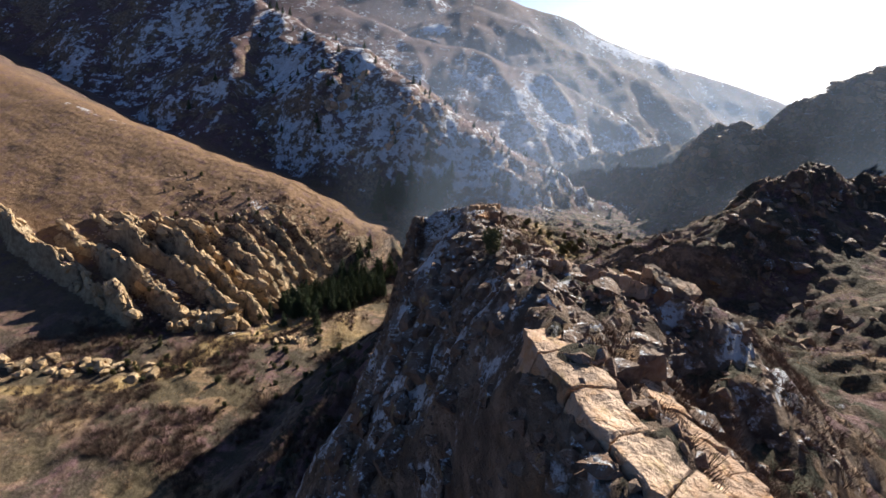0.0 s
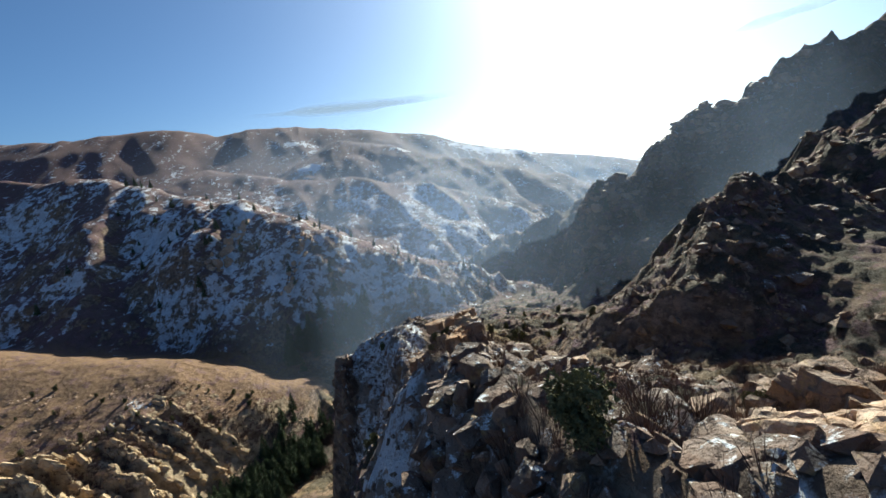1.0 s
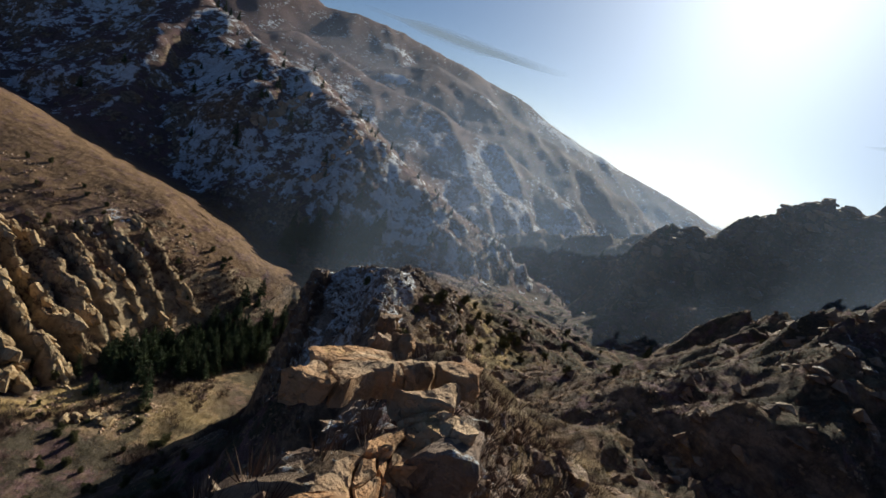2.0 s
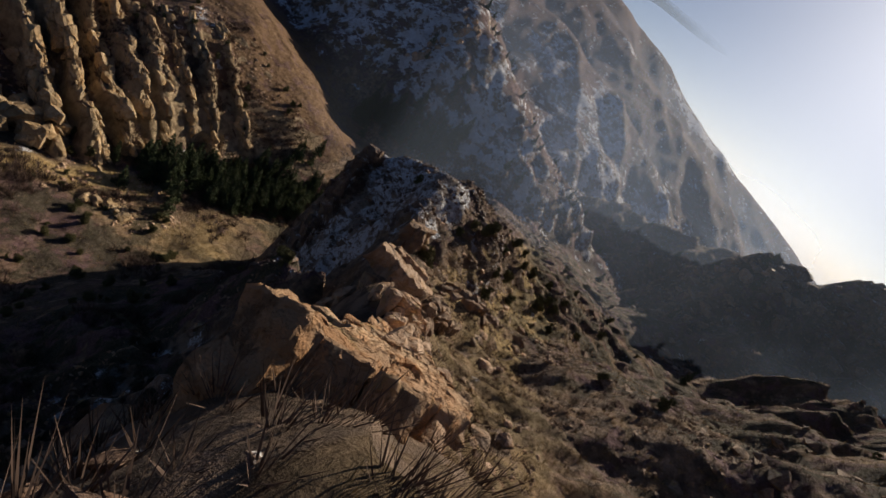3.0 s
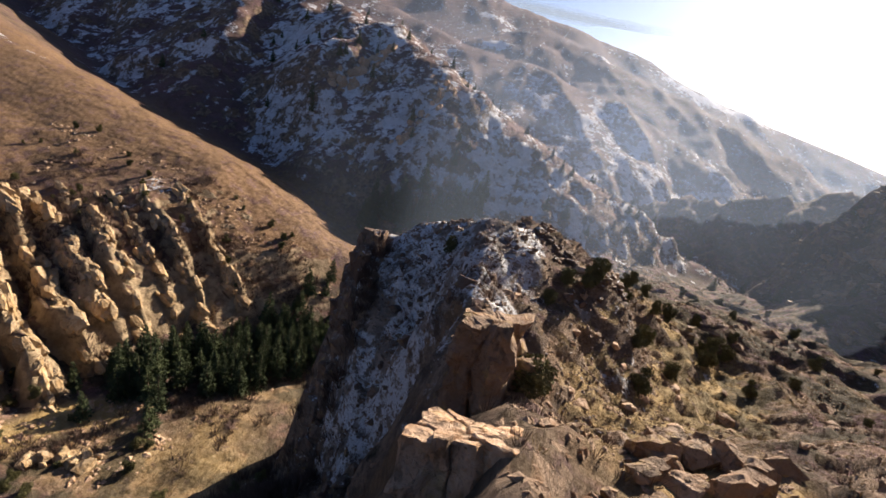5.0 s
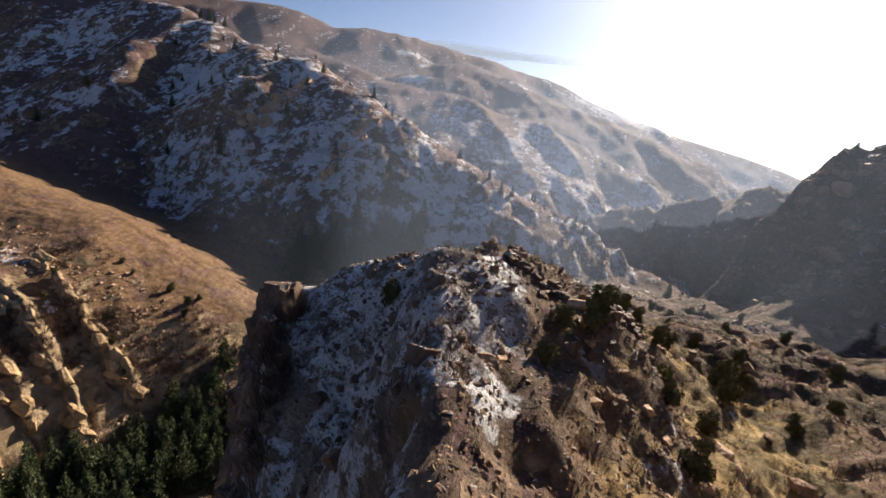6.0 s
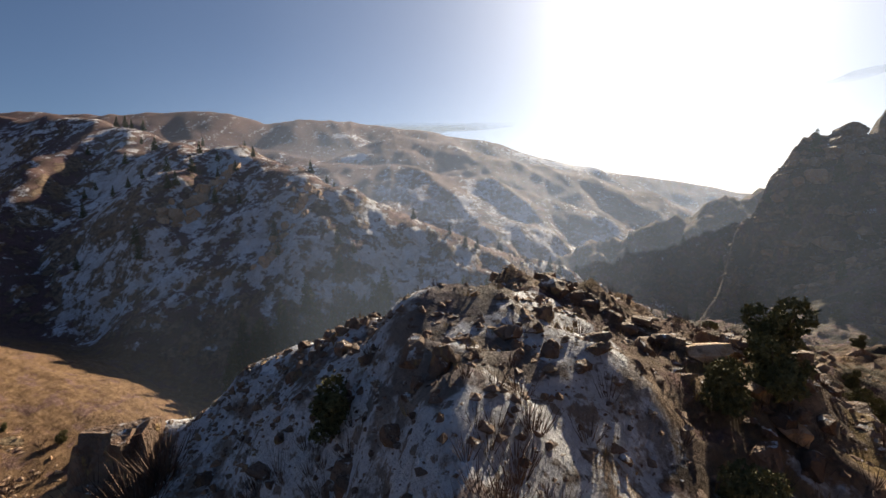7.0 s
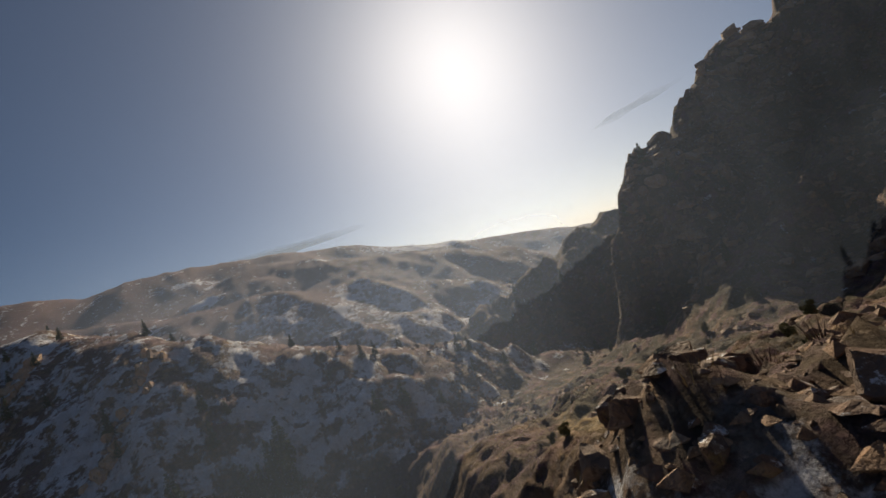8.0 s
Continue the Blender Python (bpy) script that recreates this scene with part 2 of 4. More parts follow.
# ---- materials ----
class Graph:
    """Short hand for a node material."""

    def __init__(self, name):
        self.mat = bpy.data.materials.new(name)
        self.mat.use_nodes = True
        self.tree = self.mat.node_tree
        self.out = self.tree.nodes["Principled BSDF"]
        self.out.inputs["Roughness"].default_value = 0.9
        self.out.inputs["Specular IOR Level"].default_value = 0.25

    def node(self, kind, **values):
        n = self.tree.nodes.new(kind)
        for key, value in values.items():
            if key in n.inputs:
                self.put(n.inputs[key], value)
        return n

    def put(self, socket, value):
        if isinstance(value, bpy.types.NodeSocket):
            self.tree.links.new(value, socket)
        elif isinstance(value, tuple) and len(value) == 3 and socket.type == 'RGBA':
            socket.default_value = (*value, 1)
        else:
            socket.default_value = value

    def noise(self, scale, detail=6.0, rough=0.55, where=None):
        n = self.node("ShaderNodeTexNoise", Scale=scale, Detail=detail, Roughness=rough)
        self.put(n.inputs["Vector"], where if where else self.place())
        return n.outputs["Fac"]

    def cells(self, scale, feature='DISTANCE_TO_EDGE', where=None):
        n = self.tree.nodes.new("ShaderNodeTexVoronoi")
        n.feature = feature
        n.inputs["Scale"].default_value = scale
        self.put(n.inputs["Vector"], where if where else self.place())
        return n.outputs["Distance"]

    def place(self):
        n = self.tree.nodes.new("ShaderNodeNewGeometry")
        return n.outputs["Position"]

    def stretched(self, sx, sy, sz):
        n = self.tree.nodes.new("ShaderNodeMapping")
        self.put(n.inputs["Vector"], self.place())
        n.inputs["Scale"].default_value = (sx, sy, sz)
        return n.outputs["Vector"]

    def up(self):
        g = self.tree.nodes.new("ShaderNodeNewGeometry")
        s = self.tree.nodes.new("ShaderNodeSeparateXYZ")
        self.put(s.inputs[0], g.outputs["Normal"])
        return s.outputs["Z"]

    def ramp(self, value, lo, hi):
        n = self.tree.nodes.new("ShaderNodeMapRange")
        n.interpolation_type = 'SMOOTHSTEP'
        self.put(n.inputs["Value"], value)
        n.inputs["From Min"].default_value, n.inputs["From Max"].default_value = lo, hi
        return n.outputs["Result"]

    def math(self, op, a, b=0.5):
        n = self.tree.nodes.new("ShaderNodeMath")
        n.operation = op
        self.put(n.inputs[0], a)
        self.put(n.inputs[1], b)
        return n.outputs[0]

    def mix(self, fac, a, b, kind='MIX'):
        n = self.tree.nodes.new("ShaderNodeMix")
        n.data_type, n.blend_type = 'RGBA', kind
        self.put(n.inputs["Factor"], fac)
        self.put(n.inputs["A"], a)
        self.put(n.inputs["B"], b)
        return n.outputs["Result"]

    def mask(self, name):
        n = self.tree.nodes.new("ShaderNodeAttribute")
        n.attribute_name = name
        return n.outputs["Fac"]

    def each(self):
        return self.tree.nodes.new("ShaderNodeObjectInfo").outputs["Random"]

    def island(self):
        return self.tree.nodes.new("ShaderNodeNewGeometry").outputs["Random Per Island"]

    def bump(self, height, distance, strength=0.8, below=None):
        n = self.node("ShaderNodeBump", Height=height, Distance=distance, Strength=strength)
        if below:
            self.put(n.inputs["Normal"], below)
        return n.outputs["Normal"]

    def done(self, colour, normal=None, rough=None):
        self.put(self.out.inputs["Base Color"], colour)
        if normal:
            self.put(self.out.inputs["Normal"], normal)
        if rough is not None:
            self.put(self.out.inputs["Roughness"], rough)
        return self.mat


def rock_material(name, warm, pale, dark, rust, snow=0.0):
    g = Graph(name)
    big, mid, fine = g.noise(0.35, 5), g.noise(1.7, 7), g.noise(9.0, 6, 0.65)
    c = g.mix(g.ramp(big, 0.38, 0.62), warm, pale)
    c = g.mix(g.math('MULTIPLY', g.ramp(mid, 0.47, 0.62), 0.7), c, rust)
    c = g.mix(g.math('MULTIPLY', g.ramp(g.noise(4.5, 8, 0.7), 0.58, 0.74), 0.3), c, dark)
    drift = g.node("ShaderNodeTexNoise", Scale=0.9, Detail=4.0, Roughness=0.6)
    g.put(drift.inputs["Vector"], g.place())
    push = g.tree.nodes.new("ShaderNodeVectorMath")
    push.operation = 'MULTIPLY_ADD'
    g.put(push.inputs[0], drift.outputs["Color"])
    push.inputs[1].default_value = (1.1, 1.1, 0.8)
    g.put(push.inputs[2], g.place())
    broad = g.ramp(g.cells(0.75, where=push.outputs[0]), 0.0, 0.028)
    crack = g.math('MULTIPLY', broad, g.math('ADD', 0.82, g.math('MULTIPLY', 0.18, g.ramp(g.cells(2.4, where=push.outputs[0]), 0.0, 0.05))))
    c = g.mix(g.math('MULTIPLY', g.math('MULTIPLY', g.math('SUBTRACT', 1.0, crack), g.ramp(g.noise(0.7, 4), 0.50, 0.62)), 0.45), c, (0.075, 0.055, 0.042))
    seam = g.ramp(g.noise(1.5, 9, 0.66, g.stretched(1.0, 1.0, 0.4)), 0.36, 0.43)
    c = g.mix(g.math('MULTIPLY', g.math('SUBTRACT', 1.0, seam), 0.55), c, dark)
    c = g.mix(g.math('MULTIPLY', g.ramp(g.noise(1.1, 8, 0.7), 0.54, 0.66), 0.5), c, (0.46, 0.34, 0.13))
    c = g.mix(1.0, c, g.mix(g.each(), (0.75, 0.72, 0.70), (1.12, 1.06, 1.0)), 'MULTIPLY')
    if snow:
        lie = g.math('MULTIPLY', g.ramp(g.up(), 0.5, 0.95), g.ramp(g.noise(2.2, 9, 0.75), 0.62 - snow * 0.2, 0.70 - snow * 0.2))
        c = g.mix(lie, c, (0.80, 0.82, 0.86))
    n = g.bump(mid, 0.5, 1.0)
    n = g.bump(crack, 0.05, 0.7, n)
    n = g.bump(seam, 0.12, 0.8, n)
    n = g.bump(fine, 0.07, 1.0, n)
    return g.done(c, n, g.math('ADD', g.math('MULTIPLY', fine, 0.25), 0.65))


MAT_ROCK = rock_material("pink_rock", (0.50, 0.35, 0.25), (0.60, 0.46, 0.35), (0.16, 0.12, 0.09), (0.46, 0.28, 0.15))
MAT_ROCK_ORANGE = rock_material("orange_rock", (0.50, 0.32, 0.19), (0.58, 0.43, 0.29), (0.15, 0.10, 0.07), (0.47, 0.25, 0.11))
MAT_ROCK_TAN = rock_material("tan_rock", (0.46, 0.34, 0.20), (0.54, 0.43, 0.29), (0.16, 0.12, 0.08), (0.42, 0.27, 0.13))
# the same rock with shade put into its colour, and snow on top
MAT_ROCK_SHADED_SNOWY = rock_material("shaded_snowy_rock", (0.17, 0.12, 0.095), (0.24, 0.18, 0.145), (0.07, 0.058, 0.05), (0.18, 0.105, 0.07), 0.4)
MAT_ROCK_GREY = rock_material("brown_rock", (0.27, 0.19, 0.14), (0.36, 0.27, 0.20), (0.08, 0.065, 0.055), (0.26, 0.15, 0.08))


def ground_material():
    g = Graph("canyon_ground")
    big, mid, fine = g.noise(0.13, 6), g.noise(0.9, 7, 0.62), g.noise(5.0, 6, 0.7)
    clump = g.noise(0.55, 5, 0.7)
    speck = g.math('MAXIMUM', g.math('MAXIMUM', g.ramp(g.noise(2.4, 4, 0.65), 0.56, 0.62), g.ramp(g.noise(0.75, 6, 0.7), 0.54, 0.60)), g.ramp(g.noise(0.24, 7, 0.66), 0.50, 0.56))
    soil = g.mix(g.ramp(mid, 0.35, 0.65), (0.12, 0.08, 0.055), (0.21, 0.145, 0.10))
    brush = g.mix(g.ramp(fine, 0.35, 0.65), (0.098, 0.056, 0.062), (0.235, 0.142, 0.146))
    c = g.mix(g.ramp(clump, 0.42, 0.60), soil, brush)
    dry = g.mix(g.ramp(mid, 0.3, 0.7), (0.26, 0.165, 0.08), (0.35, 0.24, 0.13))
    c = g.mix(g.math('MULTIPLY', g.ramp(big, 0.50, 0.64), g.math('SUBTRACT', 0.5, g.math('MULTIPLY', g.mask("brushy"), 0.5))), c, dry)
    c = g.mix(g.math('MULTIPLY', g.mask("brushy"), g.ramp(g.noise(0.22, 6, 0.65), 0.34, 0.5)), c, brush)
    straw = g.mix(g.ramp(mid, 0.3, 0.7), (0.40, 0.27, 0.11), (0.50, 0.37, 0.19))
    c = g.mix(g.math('MULTIPLY', g.mask("straw"), g.ramp(g.noise(0.35, 6, 0.6), 0.28, 0.42)), c, straw)
    tawny = g.mix(g.ramp(mid, 0.3, 0.7), (0.185, 0.11, 0.062), (0.265, 0.166, 0.088))
    shrubs = g.math('MAXIMUM', g.math('MULTIPLY', g.ramp(fine, 0.56, 0.7), 0.6), g.math('MULTIPLY', g.ramp(g.noise(0.3, 8, 0.72), 0.52, 0.60), 0.7))
    c = g.mix(g.mask("tawny"), c, g.mix(shrubs, tawny, brush))
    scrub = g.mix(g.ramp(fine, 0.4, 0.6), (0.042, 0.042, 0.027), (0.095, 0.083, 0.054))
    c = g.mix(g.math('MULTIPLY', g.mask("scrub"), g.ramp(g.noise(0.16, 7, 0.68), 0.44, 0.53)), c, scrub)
    stone = g.mix(g.ramp(g.noise(0.6, 7, 0.6), 0.35, 0.62), (0.15, 0.11, 0.085), (0.36, 0.26, 0.19))
    stone = g.mix(g.math('MULTIPLY', g.ramp(g.noise(0.25, 5), 0.5, 0.65), 0.7), stone, (0.30, 0.185, 0.10))
    edges = g.ramp(g.noise(0.8, 9, 0.75, g.stretched(1.0, 0.35, 1.6)), 0.42, 0.56)
    stone = g.mix(g.math('MULTIPLY', g.math('SUBTRACT', 1.0, edges), 0.45), stone, (0.07, 0.055, 0.045))
    rocky = g.ramp(g.math('ADD', g.mask("rocky"), g.math('MULTIPLY', g.math('SUBTRACT', g.noise(0.28, 8, 0.65), 0.5), 1.6)), 0.45, 0.60)
    stone = g.mix(g.mask("crags"), stone, g.mix(g.ramp(g.noise(0.5, 8, 0.65), 0.35, 0.62), (0.30, 0.22, 0.14), (0.52, 0.40, 0.26)))
    c = g.mix(rocky, c, stone)
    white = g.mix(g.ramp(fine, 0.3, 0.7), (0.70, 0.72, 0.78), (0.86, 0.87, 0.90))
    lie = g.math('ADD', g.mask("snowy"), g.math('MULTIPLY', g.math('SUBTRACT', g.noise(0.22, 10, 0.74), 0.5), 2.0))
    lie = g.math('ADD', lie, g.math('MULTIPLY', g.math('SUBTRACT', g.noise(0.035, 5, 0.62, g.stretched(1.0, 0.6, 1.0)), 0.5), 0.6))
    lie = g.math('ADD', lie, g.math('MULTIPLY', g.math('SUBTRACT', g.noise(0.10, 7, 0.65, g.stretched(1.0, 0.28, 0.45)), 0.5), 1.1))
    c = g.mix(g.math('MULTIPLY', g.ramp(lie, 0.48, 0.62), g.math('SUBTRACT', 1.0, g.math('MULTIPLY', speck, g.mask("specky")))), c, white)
    n = g.bump(g.math('MULTIPLY', g.noise(0.33, 8, 0.66), g.math('ADD', rocky, 0.35)), 2.2, 0.8)
    n = g.bump(g.math('ADD', mid, g.math('MULTIPLY', edges, 0.4)), 0.55, 0.8, n)
    n = g.bump(fine, 0.14, 0.9, n)
    return g.done(c, n, 0.95)


MAT_GROUND = ground_material()


def plain(name, a, b, scale, rough=0.85, per_island=0.6, through=0.0):
    g = Graph(name)
    c = g.mix(g.ramp(g.noise(scale, 4), 0.35, 0.65), a, b)
    c = g.mix(per_island, c, g.mix(g.island(), a, b))
    c = g.mix(1.0, c, g.mix(g.each(), (0.8, 0.8, 0.8), (1.15, 1.1, 1.05)), 'MULTIPLY')
    g.out.inputs["Roughness"].default_value = rough
    return g.done(c)


MAT_NEEDLES = plain("conifer_needles", (0.040, 0.060, 0.030), (0.105, 0.130, 0.062), 2.0)
MAT_JUNIPER = plain("juniper_leaves", (0.075, 0.08, 0.036), (0.19, 0.175, 0.08), 3.0)
MAT_BARK = plain("bark", (0.09, 0.065, 0.05), (0.17, 0.125, 0.095), 8.0)
MAT_TWIGS = plain("bare_twigs", (0.085, 0.055, 0.045), (0.21, 0.145, 0.115), 1.2)
MAT_GRASS = plain("dry_grass", (0.24, 0.165, 0.07), (0.42, 0.32, 0.16), 1.5)

# ---- the ground ----
ground_mesh = sheet("ground", XX, YY, ZZ)
gx = np.gradient(ZZ, axis=0) / np.gradient(XX, axis=0)
gy = np.gradient(ZZ, axis=1) / np.gradient(YY, axis=1)
steep = np.hypot(gx, gy)
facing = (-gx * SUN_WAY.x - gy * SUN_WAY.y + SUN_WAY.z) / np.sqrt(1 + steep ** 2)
far_off = np.hypot(XX, YY - 60)
hill = crest(XX, YY, BROWN_HILL, 0.42, 0.27, 8)
mountain = np.maximum.reduce([crest(XX, YY, line, a, b, 8) for line, a, b in ((MID_MOUNTAIN, 0.5, 0.8), (FAR_MOUNTAIN, 0.4, 0.46), (ROCK_RIB, 0.62, 0.62), (LOW_RIB, 0.6, 0.55), (WEST_RIB, 0.55, 0.6), (DARK_SPUR, 0.42, 0.5), (HIGH_SPUR, 0.4, 0.5))])
spur_z = crest(XX, YY, SPUR, 0.5, 2.2, 1.2)
on_spur = step(-6, 0, spur_z - ZZ + 3) * step(-60, -44, ZZ) * (1 - step(30, 60, np.abs(XX)))
on_hill = step(-6, -1, hill - ZZ + 1) * step(-66, -60, ZZ) * (1 - step(-40, -28, XX)) * (1 - step(150, 175, YY))
on_mountain = step(-14, -4, mountain - ZZ) * step(140, 175, YY)
field_x = np.interp(YY, [12, 18, 22, 41, 58, 68], [-110, -96, -80, -68.5, -60, -50])
field = np.exp(-((XX - field_x + 3 * lattice(XX / 9, YY / 9, 15)) / 5.0) ** 4) * step(12, 17, YY) * (1 - step(62, 70, YY))
field = field + 0.8 * np.exp(-(((XX + 40) / 7) ** 2 + ((YY - 66) / 9) ** 2))
valley = (1 - step(-66, -60, ZZ)) * (1 - step(-30, -14, XX))
bands = step(-0.15, 0.35, lattice((XX + 0.55 * YY) / 46, (YY - 0.4 * XX) / 120, 66))
rocky = np.clip(step(0.55, 1.05, steep) * 0.75 + 0.35 * on_spur * step(0.35, 0.7, steep), 0, 1) - 0.5 * on_hill
rocky = rocky * (1 - 0.45 * step(20, 40, XX)) + 0.35 * on_spur * (1 - step(-14, -6, YY))
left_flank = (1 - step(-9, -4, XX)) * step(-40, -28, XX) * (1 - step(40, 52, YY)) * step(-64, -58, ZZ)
rocky = rocky - 0.35 * left_flank
crags = step(0.55, 0.9, steep) * step(42, 50, -XX) * (1 - step(150, 200, -XX)) * (1 - step(112, 120, YY)) * step(36, 44, YY) * step(-69, -66, ZZ)
rocky = np.maximum(rocky, 0.95 * crags)
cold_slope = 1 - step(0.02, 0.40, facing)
fin_along, fin_across = -0.94 * (XX + 58) + 0.34 * (YY - 60), 0.34 * (XX + 58) + 0.94 * (YY - 60)
between_fins = step(0, 8, fin_along) * (1 - step(40, 66, fin_along)) * step(-36, -26, fin_across) * (1 - step(30, 40, fin_across)) * (1 - crags)
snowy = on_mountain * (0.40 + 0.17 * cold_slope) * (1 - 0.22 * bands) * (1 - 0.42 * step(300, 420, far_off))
for px, py, wide_x, wide_y in ((142, 684, 55, 14), (200, 690, 30, 10), (-101, 518, 16, 9), (-130, 640, 26, 9), (10, 560, 16, 6), (-190, 141, 28, 3)):
    snowy = snowy + 0.55 * np.exp(-(((XX - px) / wide_x) ** 2 + ((YY - py) / wide_y) ** 2))
for px, py, wide_x, wide_y in ((2.0, 60.4, 1.1, 1.5), (-5.2, 51.2, 1.0, 1.4), (20.9, 74.6, 1.6, 1.2), (-3.8, 58.6, 1.0, 0.8), (3.4, 60.0, 1.4, 0.8), (-1.8, 57.2, 0.8, 1.2), (6.0, 62.5, 1.2, 1.6)):
    snowy = snowy + 0.75 * np.exp(-(((XX - px) / wide_x) ** 2 + ((YY - py) / wide_y) ** 2))
snowy = np.maximum(snowy, 0.36 * between_fins)
left_of_spur = step(-3, 4, -XX - 1.0)
knoll = np.exp(-(((XX + 9) / 14) ** 2 + ((YY - 62) / 17) ** 2))
snowy = np.maximum(snowy, 0.52 * np.exp(-(((XX - 5) / 10) ** 2 + ((YY - 66) / 15) ** 2)))
snowy = np.maximum(snowy, 0.98 * knoll * (0.55 + 0.45 * left_of_spur))
snowy = snowy - 0.5 * np.exp(-(((XX + 3) / 7) ** 2 + ((YY - 71) / 4.5) ** 2))
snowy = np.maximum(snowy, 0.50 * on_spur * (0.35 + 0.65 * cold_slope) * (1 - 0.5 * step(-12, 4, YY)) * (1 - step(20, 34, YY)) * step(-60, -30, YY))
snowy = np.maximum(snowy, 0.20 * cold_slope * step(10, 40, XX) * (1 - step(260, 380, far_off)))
# straw thins past y = 62, which puts the backlit ground's shade into its colour
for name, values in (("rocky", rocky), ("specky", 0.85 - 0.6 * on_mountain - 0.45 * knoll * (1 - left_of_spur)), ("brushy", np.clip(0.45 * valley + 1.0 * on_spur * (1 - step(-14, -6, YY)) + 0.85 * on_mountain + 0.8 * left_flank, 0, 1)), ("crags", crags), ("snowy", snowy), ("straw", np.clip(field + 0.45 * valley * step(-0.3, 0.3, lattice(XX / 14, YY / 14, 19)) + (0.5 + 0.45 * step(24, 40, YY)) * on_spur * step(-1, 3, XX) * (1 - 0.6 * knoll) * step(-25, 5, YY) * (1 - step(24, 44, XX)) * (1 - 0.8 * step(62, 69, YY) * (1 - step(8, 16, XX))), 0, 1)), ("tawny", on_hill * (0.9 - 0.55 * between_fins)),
                     # the added scrub past x = 8 also darkens the right-hand slopes for shade
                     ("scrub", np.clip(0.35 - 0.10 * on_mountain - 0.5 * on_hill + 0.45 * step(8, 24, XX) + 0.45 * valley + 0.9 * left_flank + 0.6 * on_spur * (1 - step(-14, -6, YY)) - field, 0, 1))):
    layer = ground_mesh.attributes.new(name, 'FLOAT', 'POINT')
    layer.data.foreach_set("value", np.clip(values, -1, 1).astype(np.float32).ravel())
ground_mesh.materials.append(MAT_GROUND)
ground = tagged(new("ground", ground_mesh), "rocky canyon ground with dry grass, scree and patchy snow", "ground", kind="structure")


def height(x, y):
    """Height of the ground sheet at one place."""
    i = int(np.clip(np.searchsorted(GX, x) - 1, 0, len(GX) - 2))
    j = int(np.clip(np.searchsorted(GY, y) - 1, 0, len(GY) - 2))
    u, v = (x - GX[i]) / (GX[i + 1] - GX[i]), (y - GY[j]) / (GY[j + 1] - GY[j])
    return float((ZZ[i, j] * (1 - u) + ZZ[i + 1, j] * u) * (1 - v) + (ZZ[i, j + 1] * (1 - u) + ZZ[i + 1, j + 1] * u) * v)


# ---- building blocks ----
def heights(x, y):
    i = np.clip(np.searchsorted(GX, x) - 1, 0, len(GX) - 2)
    j = np.clip(np.searchsorted(GY, y) - 1, 0, len(GY) - 2)
    u, v = (x - GX[i]) / (GX[i + 1] - GX[i]), (y - GY[j]) / (GY[j + 1] - GY[j])
    return (ZZ[i, j] * (1 - u) + ZZ[i + 1, j] * u) * (1 - v) + (ZZ[i, j + 1] * (1 - u) + ZZ[i + 1, j + 1] * u) * v


def part(name, mesh, parent, label=""):
    ob = new(name, mesh)
    ob.parent = parent
    return tagged(ob, label)


def base(name, x, y, z, label, category, group=""):
    ob = new(name)
    ob.location = (x, y, z)
    return tagged(ob, label, category, group)


def finish(bm, name, mat, smooth=False):
    mesh = bpy.data.meshes.new(name)
    bm.normal_update()
    bm.to_mesh(mesh)
    bm.free()
    mesh.materials.append(mat)
    if smooth:
        mesh.polygons.foreach_set("use_smooth", [True] * len(mesh.polygons))
    return mesh


def roughen(bm, amount, size, seed):
    shift = Vector((seed * 3.1, seed * 1.7, seed * 0.9))
    for v in bm.verts:
        v.co += noise.noise_vector(v.co / size + shift) * amount
        v.co += noise.noise_vector(v.co / (size * 0.4) + shift) * amount * 0.4


def chunk(name, seed, mat, cuts=9, flat=1.0, soft=0.10):
    """An angular broken rock about 2 across: a box cut by random planes."""
    rng = random.Random(seed)
    bm = bmesh.new()
    bmesh.ops.create_cube(bm, size=2)
    for k in range(cuts):
        n = Vector((rng.uniform(-1, 1), rng.uniform(-1, 1), rng.uniform(-0.8, 1))).normalized()
        reach = 0.72 + 0.42 * rng.random()
        hit = bmesh.ops.bisect_plane(bm, geom=bm.verts[:] + bm.edges[:] + bm.faces[:], plane_co=n * reach, plane_no=n, clear_outer=True)
        rim = [e for e in hit["geom_cut"] if isinstance(e, bmesh.types.BMEdge)]
        if rim:
            bmesh.ops.contextual_create(bm, geom=rim)
    bmesh.ops.remove_doubles(bm, verts=bm.verts, dist=0.02)
    bmesh.ops.triangulate(bm, faces=bm.faces)
    bmesh.ops.subdivide_edges(bm, edges=[e for e in bm.edges if e.calc_length() > 0.55], cuts=1, use_grid_fill=True)
    bmesh.ops.triangulate(bm, faces=bm.faces)
    bmesh.ops.subdivide_edges(bm, edges=[e for e in bm.edges if e.calc_length() > 0.6], cuts=1, use_grid_fill=True)
    bmesh.ops.triangulate(bm, faces=bm.faces)
    roughen(bm, soft, 0.7, seed)
    for v in bm.verts:
        v.co.z *= flat
    return finish(bm, name, mat)


CHUNKS = {m.name: [chunk("block", 20 + k, m) for k in range(9)] for m in (MAT_ROCK, MAT_ROCK_TAN, MAT_ROCK_GREY, MAT_ROCK_SHADED_SNOWY)}
SLABS = {m.name: [chunk("slab", 60 + k, m, 7, 0.32, 0.07) for k in range(7)] for m in (MAT_ROCK, MAT_ROCK_TAN, MAT_ROCK_GREY, MAT_ROCK_SHADED_SNOWY)}


